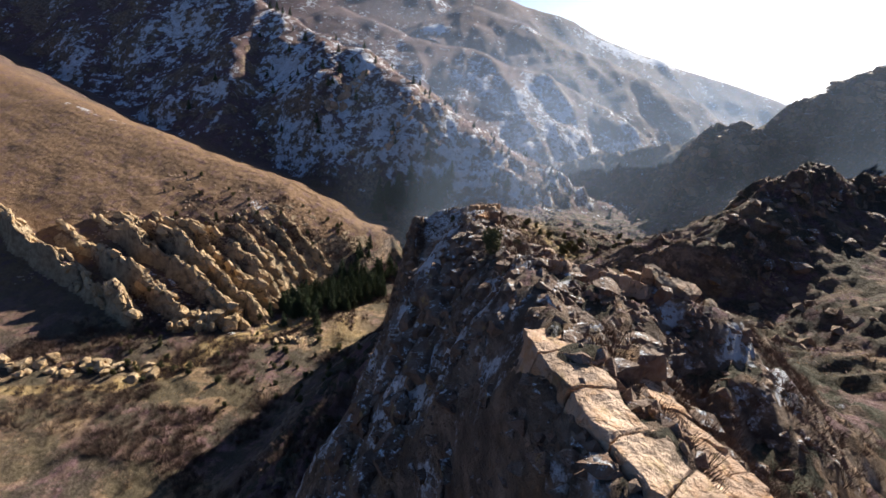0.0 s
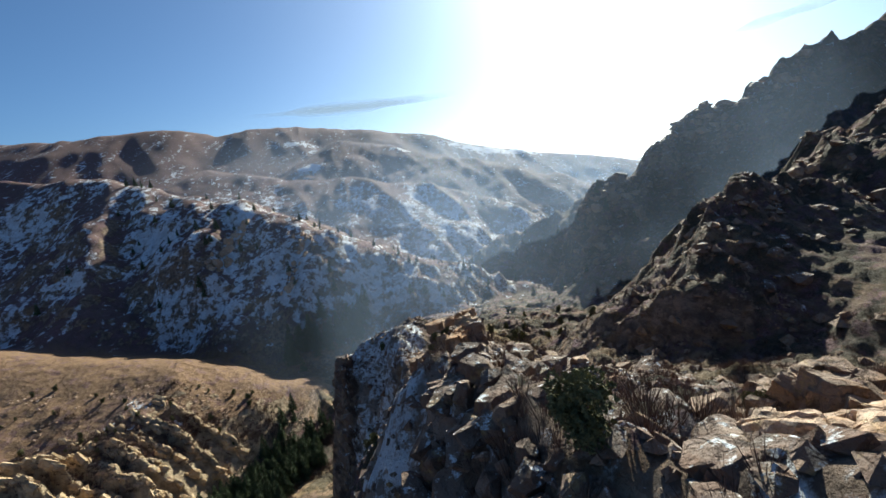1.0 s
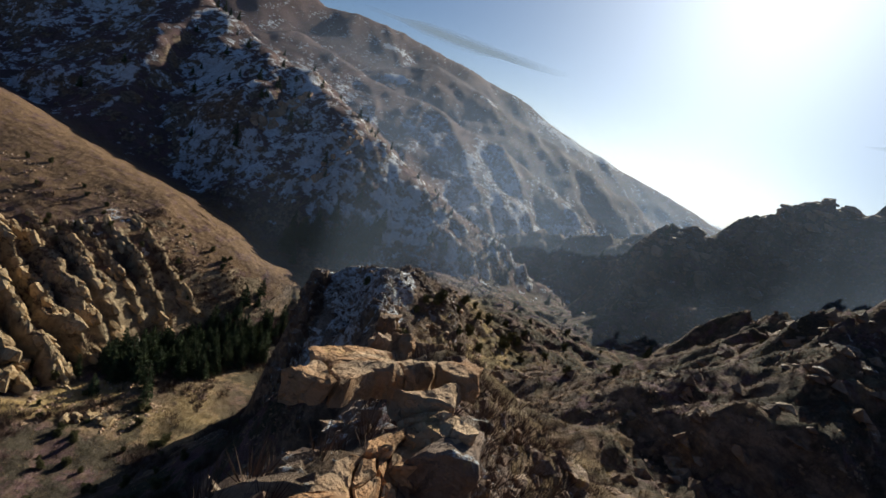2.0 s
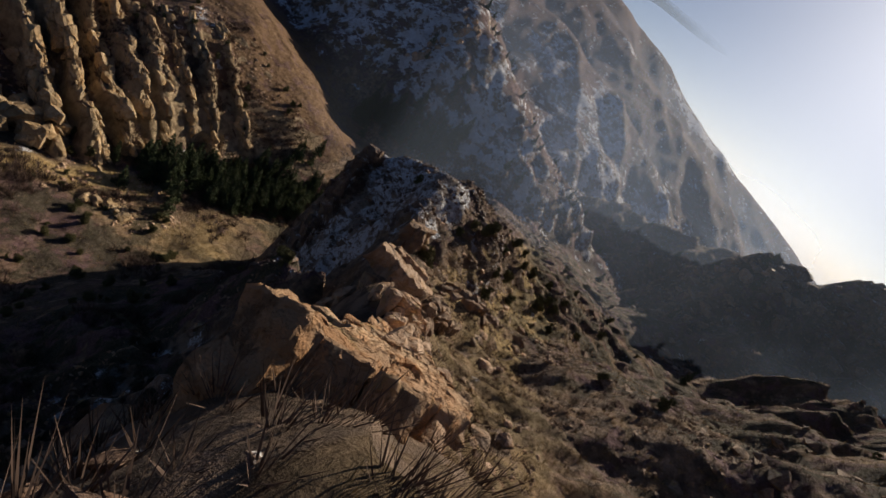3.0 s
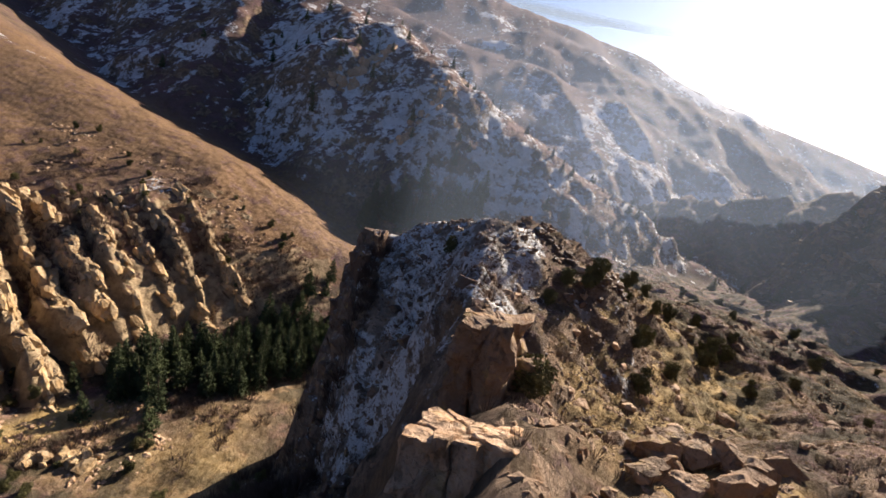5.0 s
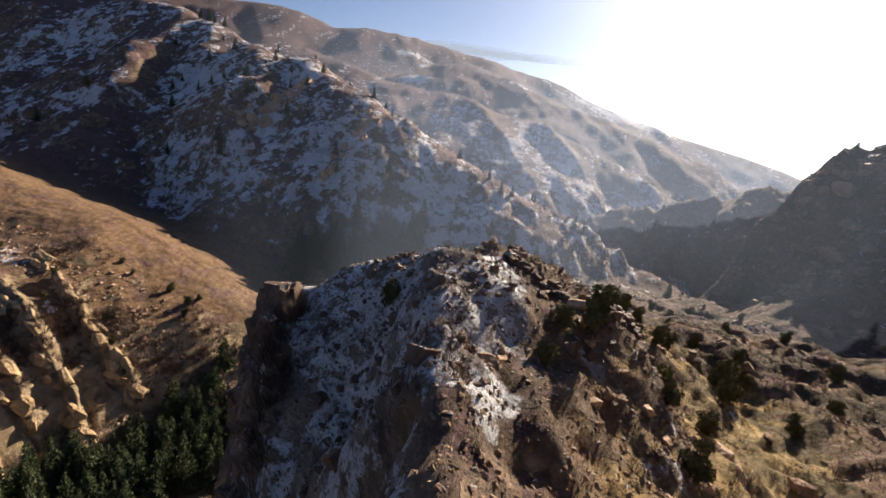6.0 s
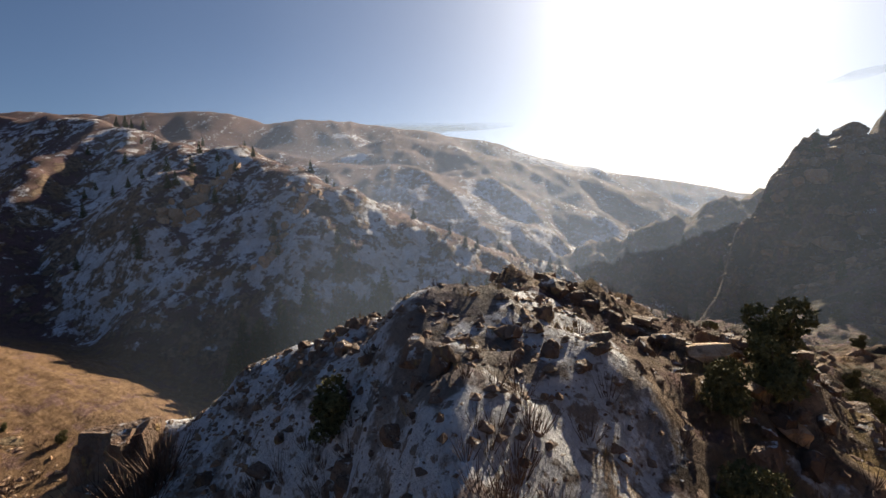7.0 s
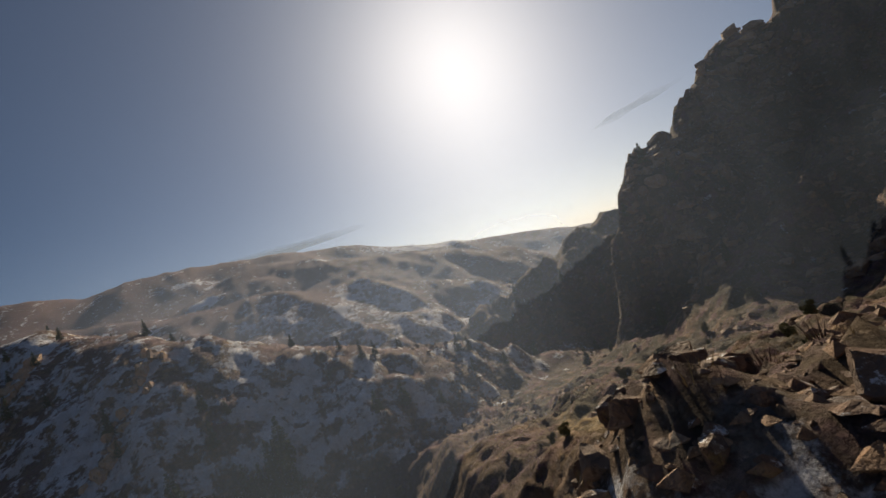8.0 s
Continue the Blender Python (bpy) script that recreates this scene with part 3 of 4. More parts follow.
def clipped(poly, p, n):
    """The part of a flat polygon that lies behind the line through p across n."""
    out = []
    for (ax, ay), (bx, by) in zip(poly, poly[1:] + poly[:1]):
        da, db = (ax - p[0]) * n[0] + (ay - p[1]) * n[1], (bx - p[0]) * n[0] + (by - p[1]) * n[1]
        if da <= 0:
            out.append((ax, ay))
        if da * db < 0:
            out.append((ax + (bx - ax) * da / (da - db), ay + (by - ay) * da / (da - db)))
    return out


def plate(name, label, origin, u, v, nu, nv, thick, mat, seed, fine=0.2, rough=1.0, steps=0.6, jag=0.28, category="rock outcrop"):
    """A fractured rock plate: about nu by nv angular pieces that lie between origin, origin + u and origin + v."""
    rng = random.Random(seed)
    o, u, v = Vector(origin), Vector(u), Vector(v)
    n = u.cross(v).normalized()
    if n.z < 0:
        n = -n
    e1, e2 = u.normalized(), v.normalized()
    wide, deep = u.length, v.length
    thing = base(name, o.x, o.y, o.z - thick, label, category)
    sites = {(i, j): ((i + 0.5 + rng.uniform(-0.42, 0.42)) * wide / nu, (j + 0.5 + rng.uniform(-0.42, 0.42)) * deep / nv)
             for i in range(-1, nu + 1) for j in range(-1, nv + 1)}
    for (i, j), (sx, sy) in sites.items():
        outer = i in (-1, nu) or j in (-1, nv)
        rim = i in (0, nu - 1) or j in (0, nv - 1)
        lift, drop = steps * rng.choice((-0.16, -0.06, -0.03, 0.0, 0.0, 0.03, 0.08)), rng.random()
        if outer or (rim and nu * nv > 6 and drop < 0.10):
            continue
        m = rng.uniform(-0.15, 0.15)
        poly = [(m, m), (wide - m, m), (wide - m, deep - m), (m, deep - m)]
        for key, (qx, qy) in sites.items():
            if key != (i, j):
                poly = clipped(poly, ((sx + qx) / 2, (sy + qy) / 2), (qx - sx, qy - sy))
        if len(poly) < 3:
            continue
        cx, cy = sum(p[0] for p in poly) / len(poly), sum(p[1] for p in poly) / len(poly)
        gap = rng.choice((0.004, 0.006, 0.01, 0.02, 0.05))
        lean = (steps * rng.uniform(-0.07, 0.07), steps * rng.uniform(-0.07, 0.07))
        mid = e1 * cx + e2 * cy
        bm = bmesh.new()
        top, low = [], []
        for px, py in poly:
            dx, dy = px - cx, py - cy
            d = math.hypot(dx, dy) + 1e-6
            k = max(0.2, 1 - gap / d)
            at = e1 * dx * k + e2 * dy * k + n * (lift + dx * lean[0] + dy * lean[1])
            top.append(bm.verts.new(at))
            low.append(bm.verts.new(at * rng.uniform(0.9, 1.06) - n * thick * rng.uniform(0.85, 1.2)))
        bm.faces.new(top)
        bm.faces.new(low[::-1])
        for k in range(len(top)):
            bm.faces.new((top[k - 1], low[k - 1], low[k], top[k]))
        bmesh.ops.recalc_face_normals(bm, faces=bm.faces)
        bmesh.ops.bevel(bm, geom=[e for e in bm.edges if e.verts[0] in top and e.verts[1] in top], offset=rng.uniform(0.015, 0.05), segments=1, affect='EDGES')
        bmesh.ops.triangulate(bm, faces=bm.faces)
        for again in range(4):
            long_edges = [e for e in bm.edges if e.calc_length() > fine * 1.5]
            if not long_edges:
                break
            bmesh.ops.subdivide_edges(bm, edges=long_edges, cuts=1, use_grid_fill=False)
            bmesh.ops.triangulate(bm, faces=[f for f in bm.faces if len(f.verts) > 3])
        away = o + mid
        for w in bm.verts:
            q = w.co + away
            wave = noise.noise(q / 0.75 + Vector((seed, 0, 0)))
            flake = round(3.5 * noise.noise(Vector((q.x * 1.1, q.y * 1.1, q.z * 1.6)) + Vector((0, seed, 0)))) / 3.5
            ragged = noise.noise_vector(q / 0.95) * jag + noise.noise_vector(q / 0.37) * 0.35 * jag
            chip = round(4 * noise.noise(q * 2.7 + Vector((seed, seed, 0)))) / 4
            w.co += n * rough * (0.07 * wave + 0.16 * flake + 0.07 * chip) + ragged - n * (0.8 * ragged.dot(n)) + noise.noise_vector(q / 0.16) * 0.032
        piece = part("slab", finish(bm, "slab", mat), thing)
        piece.location = mid + Vector((0, 0, thick))
    return thing


def laid(x, y, ux, uy, vx, vy, up):
    """Origin and sides of a plate that lies along the ground, raised by up."""
    a, b, c = height(x, y), height(x + ux, y + uy), height(x + vx, y + vy)
    return (x, y, a + up), (ux, uy, b - a), (vx, vy, c - a)


def heap(name, label, spots, size, mat, seed, category="rock outcrop", flatness=(0.6, 1.1), lean=(0, 0), yaw=None, bury=0.35, kinds=None, stretch=1.0):
    """An outcrop of broken blocks, each at one of the spots (x, y, lift over the ground)."""
    rng = random.Random(seed)
    x0 = sum(s[0] for s in spots) / len(spots)
    y0 = sum(s[1] for s in spots) / len(spots)
    z0 = height(x0, y0)
    thing = base(name, x0, y0, z0, label, category)
    pool = kinds or CHUNKS[mat.name]
    for x, y, lift in spots:
        s = 0.56 * size * rng.uniform(0.55, 1.45)
        piece = part("block", rng.choice(pool), thing)
        turn = Euler((radians(lean[0] + rng.uniform(-16, 16)), radians(lean[1] + rng.uniform(-16, 16)), radians((yaw if yaw is not None else rng.uniform(0, 360)) + rng.uniform(-22, 22))))
        sx, sy, sz = s * stretch * rng.uniform(0.8, 1.5), s * rng.uniform(0.7, 1.1), s * rng.uniform(*flatness)
        piece.matrix_basis = Matrix.LocRotScale((x - x0, y - y0, height(x, y) - z0 + lift + sz * (1 - 2 * bury) * 0.5), turn, (sx, sy, sz))
    return thing


def along(a, b, n, side, seed, lift=(0.0, 0.0)):
    rng = random.Random(seed)
    out = []
    for k in range(n):
        u = (k + rng.uniform(-0.4, 0.4)) / max(n - 1, 1)
        w = rng.uniform(-side, side)
        dx, dy = b[0] - a[0], b[1] - a[1]
        d = math.hypot(dx, dy)
        out.append((a[0] + u * dx - dy / d * w, a[1] + u * dy + dx / d * w, rng.uniform(*lift)))
    return out


# ---- rock along the ridge ----
plate("rock_ledge", "pink weathered rock slabs along the ridge top", (0.45, -37.2, 7.2), (3.4, -7.9, 0.5), (1.45, 0.6, -0.14), 6, 1, 4.2, MAT_ROCK, 3, 0.15, 0.5, 0.4, 0.2)
plate("rock_ledge", "low cracked rock slabs beside the ridge top", (2.6, -36.6, 6.0), (3.9, -7.6, 0.4), (2.4, 1.0, -0.7), 8, 3, 1.2, MAT_ROCK, 4)
plate("rock_ledge", "flat tan rock slabs in broken steps", *laid(1.8, -29.6, 6.6, 1.4, -0.3, 2.6, 0.45), 7, 4, 0.8, MAT_ROCK, 5, 0.15, 1.0, 1.0)
plate("rock_ledge", "flat tan rock slabs in broken steps", *laid(5.4, -25.8, 6.0, 1.8, -0.6, 2.2, 0.40), 7, 3, 0.8, MAT_ROCK, 6, 0.15, 1.0, 1.0)
plate("rock_ledge", "small cracked rock ledge beside scrub", *laid(9.0, -21.0, 5.0, 1.6, -0.4, 2.0, 0.35), 5, 3, 0.8, MAT_ROCK_GREY, 7, 0.2, 1.0, 1.0)
plate("rock_ledge", "overhanging tan rock slab on the ridge", (-3.1, -13.6, 3.0), (2.3, 0.35, 0.3), (0.5, 1.7, -0.3), 4, 2, 0.36, MAT_ROCK_ORANGE, 8, 0.09, 0.7, 0.5, 0.2)
# the shade below the overhang is painted by the darker rock colour
plate("rock_ledge", "rock step under the overhang, coloured dark for shade", (-1.05, -14.1, 3.0), (0.65, 0.25, 0.0), (0.3, 1.2, -0.2), 1, 2, 2.2, MAT_ROCK_SHADED_SNOWY, 18, 0.14)
plate("rock_ledge", "sunlit rock ledge with a dark broken face", (-2.2, -15.0, 2.7), (1.2, 0.2, 0.25), (0.55, 1.5, 0.1), 4, 4, 1.4, MAT_ROCK_ORANGE, 9, 0.10, 0.9, 0.7, 0.34)
plate("rock_ledge", "low sunlit rock ledge on the slope", *laid(1.6, -12.4, 2.2, 0.8, 0.4, 1.8, 0.35), 3, 3, 0.8, MAT_ROCK_GREY, 10, 0.15)
plate("rock_outcrop", "orange sunlit rock face split by cracks", (-2.25, -2.3, -1.85), (3.5, 0.3, 0.35), (1.4, 10.2, -7.75), 5, 10, 2.0, MAT_ROCK_ORANGE, 11, 0.09, 1.1, 0.7, 0.24)
plate("rock_outcrop", "pink fluted rock face on the ridge", (-1.0, 7.4, -9.1), (3.0, 0.4, -0.2), (0.5, 3.2, -2.2), 7, 3, 2.0, MAT_ROCK_ORANGE, 13, 0.12, 1.5)
plate("rock_fin", "large tilted pink rock slab split by joints", (-3.75, 17.2, -12.25), (4.5, 3.0, -2.6), (0.1, 2.4, -1.0), 3, 1, 1.5, MAT_ROCK, 14, 0.09, 0.9, 0.12, 0.2)
plate("rock_fin", "narrow tilted rock slab behind the large one", (-3.4, 21.7, -14.2), (3.4, 2.6, -1.9), (0.2, 1.1, -0.6), 7, 1, 1.6, MAT_ROCK, 15, 0.15)
plate("rock_ledge", "pale flat rock ledge near the saddle", (-5.0, 28.2, -18.7), (2.9, 0.3, 0.2), (0.3, 2.3, -1.0), 4, 3, 1.6, MAT_ROCK, 16, 0.15)

heap("rock_wall", "dark jagged rocks with snow on their tops", along((-6.2, -34), (-4.2, -20), 34, 2.2, 21, (-0.6, 0.6)), 1.25, MAT_ROCK_SHADED_SNOWY, 22, yaw=70, lean=(12, -8))
heap("rock_wall", "dark jagged rocks on the ridge crest", along((-2.6, -27), (-2.4, -19.5), 26, 1.2, 23, (-0.1, 0.3)), 0.75, MAT_ROCK_SHADED_SNOWY, 24, yaw=60, lean=(15, -10))
heap("rock_wall", "broken dark rocks with snow between them", along((-2.6, -40), (0.5, -17), 90, 2.6, 140, (-0.4, 0.0)), 0.62, MAT_ROCK_SHADED_SNOWY, 141, yaw=50, flatness=(0.5, 1.2))
heap("rock_wall", "broken brown rocks and rubble beside the ridge", along((4.5, -38), (5.5, -12), 90, 3.4, 142, (-0.4, 0.0)), 0.75, MAT_ROCK_SHADED_SNOWY, 143, yaw=30, flatness=(0.4, 1.0))
heap("rock_wall", "broken brown rocks and rubble beside the ridge", along((11, -26), (12, 4), 80, 4.4, 144, (-0.4, 0.0)), 0.8, MAT_ROCK_GREY, 145, yaw=30, flatness=(0.4, 0.9))
heap("rock_wall", "dark jagged rib of rock with snow in its gaps", along((0.4, -16.7), (4.4, -21), 34, 0.9, 171, (-0.1, 0.4)), 0.75, MAT_ROCK_SHADED_SNOWY, 172, yaw=-45, lean=(10, 14), flatness=(0.7, 1.5))
heap("rock_wall", "dark jagged rib of rock beside the brush", along((4.4, -21), (9.2, -27), 40, 1.0, 173, (-0.1, 0.5)), 0.9, MAT_ROCK_GREY, 174, yaw=-50, lean=(8, 12), flatness=(0.5, 1.2))
heap("rock_wall", "dark curved rib of rock on the knoll", along((-3.0, 67.5), (1.4, 65.4), 44, 0.8, 175, (-0.1, 0.12)), 0.5, MAT_ROCK_SHADED_SNOWY, 176, yaw=-25, lean=(0, 10), flatness=(0.6, 1.2), kinds=SLABS["shaded_snowy_rock"] + CHUNKS["shaded_snowy_rock"][:3])
heap("rock_wall", "dark rock rib with snow along its foot", along((2.8, 66.4), (8.5, 64.0), 44, 0.9, 177, (-0.1, 0.12)), 0.5, MAT_ROCK_SHADED_SNOWY, 178, yaw=-30, lean=(0, 10), flatness=(0.6, 1.2), kinds=SLABS["shaded_snowy_rock"] + CHUNKS["shaded_snowy_rock"][:3])
heap("boulder", "flat orange boulder on the edge of the knoll", [(-4.0, 55.9, -0.2), (-3.4, 56.2, -0.1), (-3.7, 56.5, -0.3)], 0.9, MAT_ROCK, 179, "boulder", flatness=(0.6, 0.9))
heap("boulder", "brown split boulder in dry grass", [(3.6, 58.4, -0.1), (4.3, 58.8, -0.2)], 1.0, MAT_ROCK_GREY, 180, "boulder", flatness=(0.6, 0.9))
heap("rock_wall", "dark rounded rocks with patches of snow", along((-1.5, -19), (4.2, -9), 34, 2.0, 25, (-0.2, 0.3)), 0.75, MAT_ROCK_SHADED_SNOWY, 26, yaw=40)
heap("rock_wall", "brown rock steps under the ledge", along((-4.0, -13), (-3.4, 2), 30, 1.6, 27, (-1.4, -0.2)), 1.15, MAT_ROCK_GREY, 28, yaw=85, flatness=(0.9, 1.6))
heap("rock_wall", "broken orange rubble under the rock face", along((0.6, -1), (1.6, 11), 44, 1.1, 29, (-0.3, 0.3)), 0.55, MAT_ROCK, 30, yaw=80, flatness=(0.7, 1.5))
heap("rock_wall", "upright fluted rocks on the ridge edge", along((-0.8, 9.5), (0.6, 13.5), 22, 0.9, 31, (0.0, 0.6)), 0.62, MAT_ROCK, 32, yaw=15, flatness=(1.3, 2.2))
heap("rock_wall", "brown cliff blocks below the rock face", along((-4.4, 0), (-3.8, 10), 30, 1.4, 33, (-1.5, -0.2)), 1.2, MAT_ROCK_GREY, 34, yaw=88, flatness=(1.0, 1.8))
heap("rock_wall", "dark rocks with snow down the steep flank", along((-9, -36), (-8.5, -25), 40, 3.0, 130, (-0.8, 0.0)), 1.1, MAT_ROCK_SHADED_SNOWY, 131, yaw=80, flatness=(0.8, 1.7))
heap("rock_wall", "dark rocks with snow down the steep flank", along((-10, 14), (-14, 46), 50, 3.0, 132, (-0.9, -0.2)), 1.0, MAT_ROCK_SHADED_SNOWY, 133, yaw=80, flatness=(0.8, 1.7))
heap("rock_pinnacle", "thin pale rock spike on the ridge side", [(-1.7, 12.2, 0.3), (-1.6, 12.1, -0.3), (-1.5, 12.0, -0.8)], 0.32, MAT_ROCK, 35, flatness=(2.0, 2.8))
heap("rock_wall", "dark rough rock under the tilted slab", along((-3.2, 16.6), (0.6, 20.0), 20, 0.7, 36, (-2.2, 0.2)), 1.15, MAT_ROCK_GREY, 37, yaw=36, flatness=(1.0, 1.7))
heap("rock_wall", "brown rounded ribs of rock beside the slab", along((1.2, 19.5), (3.2, 27), 26, 1.4, 38, (-0.4, 0.7)), 0.85, MAT_ROCK_GREY, 39, yaw=70, flatness=(1.0, 1.9))
heap("rock_wall", "tan broken rocks on the ridge", along((-0.5, 22), (0.5, 33), 26, 2.0, 40, (-0.3, 0.2)), 0.5, MAT_ROCK_GREY, 41, yaw=60)
plate("rock_block", "dark square block of rock with a sunlit edge", (-5.1, 34.6, -19.0), (2.2, 0.5, 0.1), (0.2, 2.4, -0.3), 2, 2, 5.0, MAT_ROCK_GREY, 42, 0.25, 1.2, 1.0, 0.4)
plate("rock_block", "lower brown block beside the square one", (-3.0, 36.0, -20.6), (1.7, 0.5, -0.3), (0.2, 1.8, -0.4), 2, 2, 3.2, MAT_ROCK_GREY, 43, 0.25, 1.2, 1.0, 0.4)
heap("rock_wall", "flat-topped boulders on the grassy slope", along((2.5, 32), (6.2, 37), 16, 1.6, 43, (0.0, 0.4)), 0.85, MAT_ROCK_GREY, 44, yaw=30, flatness=(0.5, 0.9))
heap("rock_wall", "dark rocks among grass below the boulders", along((5.5, 34), (9.0, 46), 26, 2.0, 45, (-0.2, 0.4)), 0.8, MAT_ROCK_GREY, 46)
heap("rock_wall", "rocks with thin snow across the knoll's face", along((-16, 55), (-3, 57), 60, 4.5, 47, (-0.3, 0.05)), 0.42, MAT_ROCK_SHADED_SNOWY, 48, lean=(-20, 0))
heap("rock_wall", "dark rock patches on the snowy side of the knoll", along((-21, 59), (-8, 50), 44, 4.5, 181, (-0.3, 0.0)), 0.8, MAT_ROCK_SHADED_SNOWY, 182, bury=0.55, lean=(-25, 0))
heap("rock_cliff", "dark broken cliff below the knoll's corner", along((-21.4, 57), (-22.0, 67), 90, 1.5, 183, (-1.0, 0.2)), 1.2, MAT_ROCK_SHADED_SNOWY, 184, flatness=(1.0, 2.0), yaw=0)
heap("rock_wall", "rocks with thin snow on the knoll", along((-16, 62), (0, 66), 70, 4.5, 49, (-0.3, 0.1)), 0.42, MAT_ROCK_SHADED_SNOWY, 50, lean=(-10, 10))
heap("rock_wall", "jagged dark rock edge on top of the knoll", along((-13, 65.8), (-3, 71), 46, 1.2, 51, (-0.2, 0.1)), 0.32, MAT_ROCK_SHADED_SNOWY, 52, yaw=130, flatness=(0.8, 1.5))
heap("rock_wall", "dark rock ribs running down from the knoll", along((-4, 70.5), (5, 81), 60, 1.7, 53, (-0.15, 0.15)), 0.5, MAT_ROCK_SHADED_SNOWY, 54, yaw=-40, flatness=(0.8, 1.3))
heap("rock_wall", "brown rock rib below the knoll", along((2, 60), (9, 74), 34, 1.1, 55, (-0.1, 0.3)), 0.5, MAT_ROCK_SHADED_SNOWY, 56, yaw=60)
# shaded cliff: its darkness is in the rock colour
heap("rock_cliff", "cliff at the side of the knoll, coloured dark for shade", along((-20.4, 61.0), (-21.2, 67), 30, 0.6, 57, (-3.0, -0.8)), 1.4, MAT_ROCK_SHADED_SNOWY, 58, flatness=(1.1, 2.0), yaw=0)

# ---- crags across the valley ----
def fin_spot(a, c):
    return -58 - 0.94 * a + 0.34 * c, 60 + 0.34 * a + 0.94 * c


for k, (centre, start, end, tall, dip, cliff) in enumerate(FINS):
    rng = random.Random(70 + k)
    spots = []
    for q in range(int(9 + (end - start) * 1.0)):
        a = start + (end - start) * rng.random() ** 1.2
        x, y = fin_spot(a, centre + rng.uniform(-0.6, 0.55 * dip))
        spots.append((x, y, rng.uniform(-0.5, 0.6)))
    heap("rock_fin", "jagged sunlit rock fin on the hillside", spots, 0.75 + 0.06 * tall, MAT_ROCK_TAN, 80 + k, "crag", (0.8, 1.5), (22, -26), 160, 0.5, stretch=2.0)
heap("crag", "rounded pale crag at the foot of the hill", along((-84, 47), (-69, 55), 34, 3.0, 90, (0.0, 3.0)), 2.3, MAT_ROCK_TAN, 91, "crag", (0.9, 1.5))
heap("crag", "low pale rock ledges on the valley floor", along((-112, 20), (-76, 30), 40, 3.0, 92, (-0.4, 0.6)), 1.9, MAT_ROCK_TAN, 93, "crag", (0.5, 0.9))
heap("crag", "pale rocks beside the straw field", along((-56, 52), (-49, 55), 14, 1.4, 94, (0.0, 0.4)), 1.1, MAT_ROCK_TAN, 95, "crag", (0.6, 1.0))

heap("rock_outcrop", "pink crag among snow patches on the mountain", along((-96, 190), (-84, 216), 30, 4, 160, (-0.6, 0.6)), 2.2, MAT_ROCK, 161, "crag", (0.7, 1.5), (0, 0), 60, 0.45)
heap("rock_outcrop", "pink crag among snow patches on the mountain", along((-58, 172), (-50, 200), 26, 3, 162, (-0.6, 0.5)), 1.8, MAT_ROCK, 163, "crag", (0.7, 1.5), (0, 0), 60, 0.45)

# ---- cliffs of the right-hand ridges ----
for k, (a, b, n, w, size) in enumerate((((76, 168), (90, 167), 26, 3, 2.4), ((90, 166), (126, 175), 40, 4, 3.0), ((126, 175), (150, 169), 34, 4, 3.4), ((78, 158), (104, 160), 40, 6, 2.6),
                                        ((104, 160), (150, 158), 44, 8, 3.2), ((60, 114), (104, 126), 56, 7, 1.6), ((104, 126), (160, 134), 34, 8, 2.4), ((34, 16), (70, 36), 60, 7, 1.2),
                                        ((70, 36), (110, 64), 50, 9, 1.7), ((40, 30), (78, 56), 50, 7, 1.2), ((110, 64), (190, 96), 34, 9, 3.0), ((62, 138), (84, 146), 40, 7, 1.8), ((150, 168), (180, 156), 24, 6, 3.6))):
    # every third heap takes the rock with shade in its colour
    heap("rock_cliff", "dark jagged cliff ledges on the canyon side", along(a, b, n, w, 200 + k, (-0.8, 0.6)), size, MAT_ROCK_SHADED_SNOWY if k % 3 == 1 else MAT_ROCK_GREY, 220 + k, "crag", (0.35, 0.85), (0, 0), 25, 0.55)

# ---- loose boulders ----
rng = random.Random(7)
boulders = 0
while boulders < 150:
    y = rng.uniform(-46, 84)
    x = rng.gauss(3 + 0.05 * y, 7)
    if x < 1.8 + (3 if y < -20 else 0) or x > 34 or (x < 12 and y < -18):
        continue
    z = height(x, y)
    s = rng.choice((0.18, 0.22, 0.3, 0.4, 0.55))
    warm = rng.random() < 0.55
    ob = new("boulder", rng.choice(CHUNKS["pink_rock" if warm else "brown_rock"]))
    ob.matrix_basis = Matrix.LocRotScale((x, y, z + 0.18 * s), Euler((rng.uniform(-0.3, 0.3), rng.uniform(-0.3, 0.3), rng.uniform(0, 6.3))), (s * rng.uniform(0.9, 1.5), s, s * rng.uniform(0.5, 0.9)))
    tagged(ob, "tan angular boulder lying in dry grass" if warm else "brown angular boulder lying in dry grass", "boulder", "boulders on the slope")
    boulders += 1


# ---- loose stuff ----
def soup(name, points, mat, label, category):
    """One mesh of many loose triangles; points is an array of n x 3 x 3."""
    mesh = bpy.data.meshes.new(name)
    n = len(points)
    mesh.vertices.add(n * 3)
    mesh.vertices.foreach_set("co", points.astype(np.float32).ravel())
    mesh.loops.add(n * 3)
    mesh.loops.foreach_set("vertex_index", np.arange(n * 3, dtype=np.int32))
    mesh.polygons.add(n)
    mesh.polygons.foreach_set("loop_start", np.arange(0, n * 3, 3, dtype=np.int32))
    mesh.update(calc_edges=True)
    mesh.materials.append(mat)
    return tagged(new(name, mesh), label, category, kind="stuff")


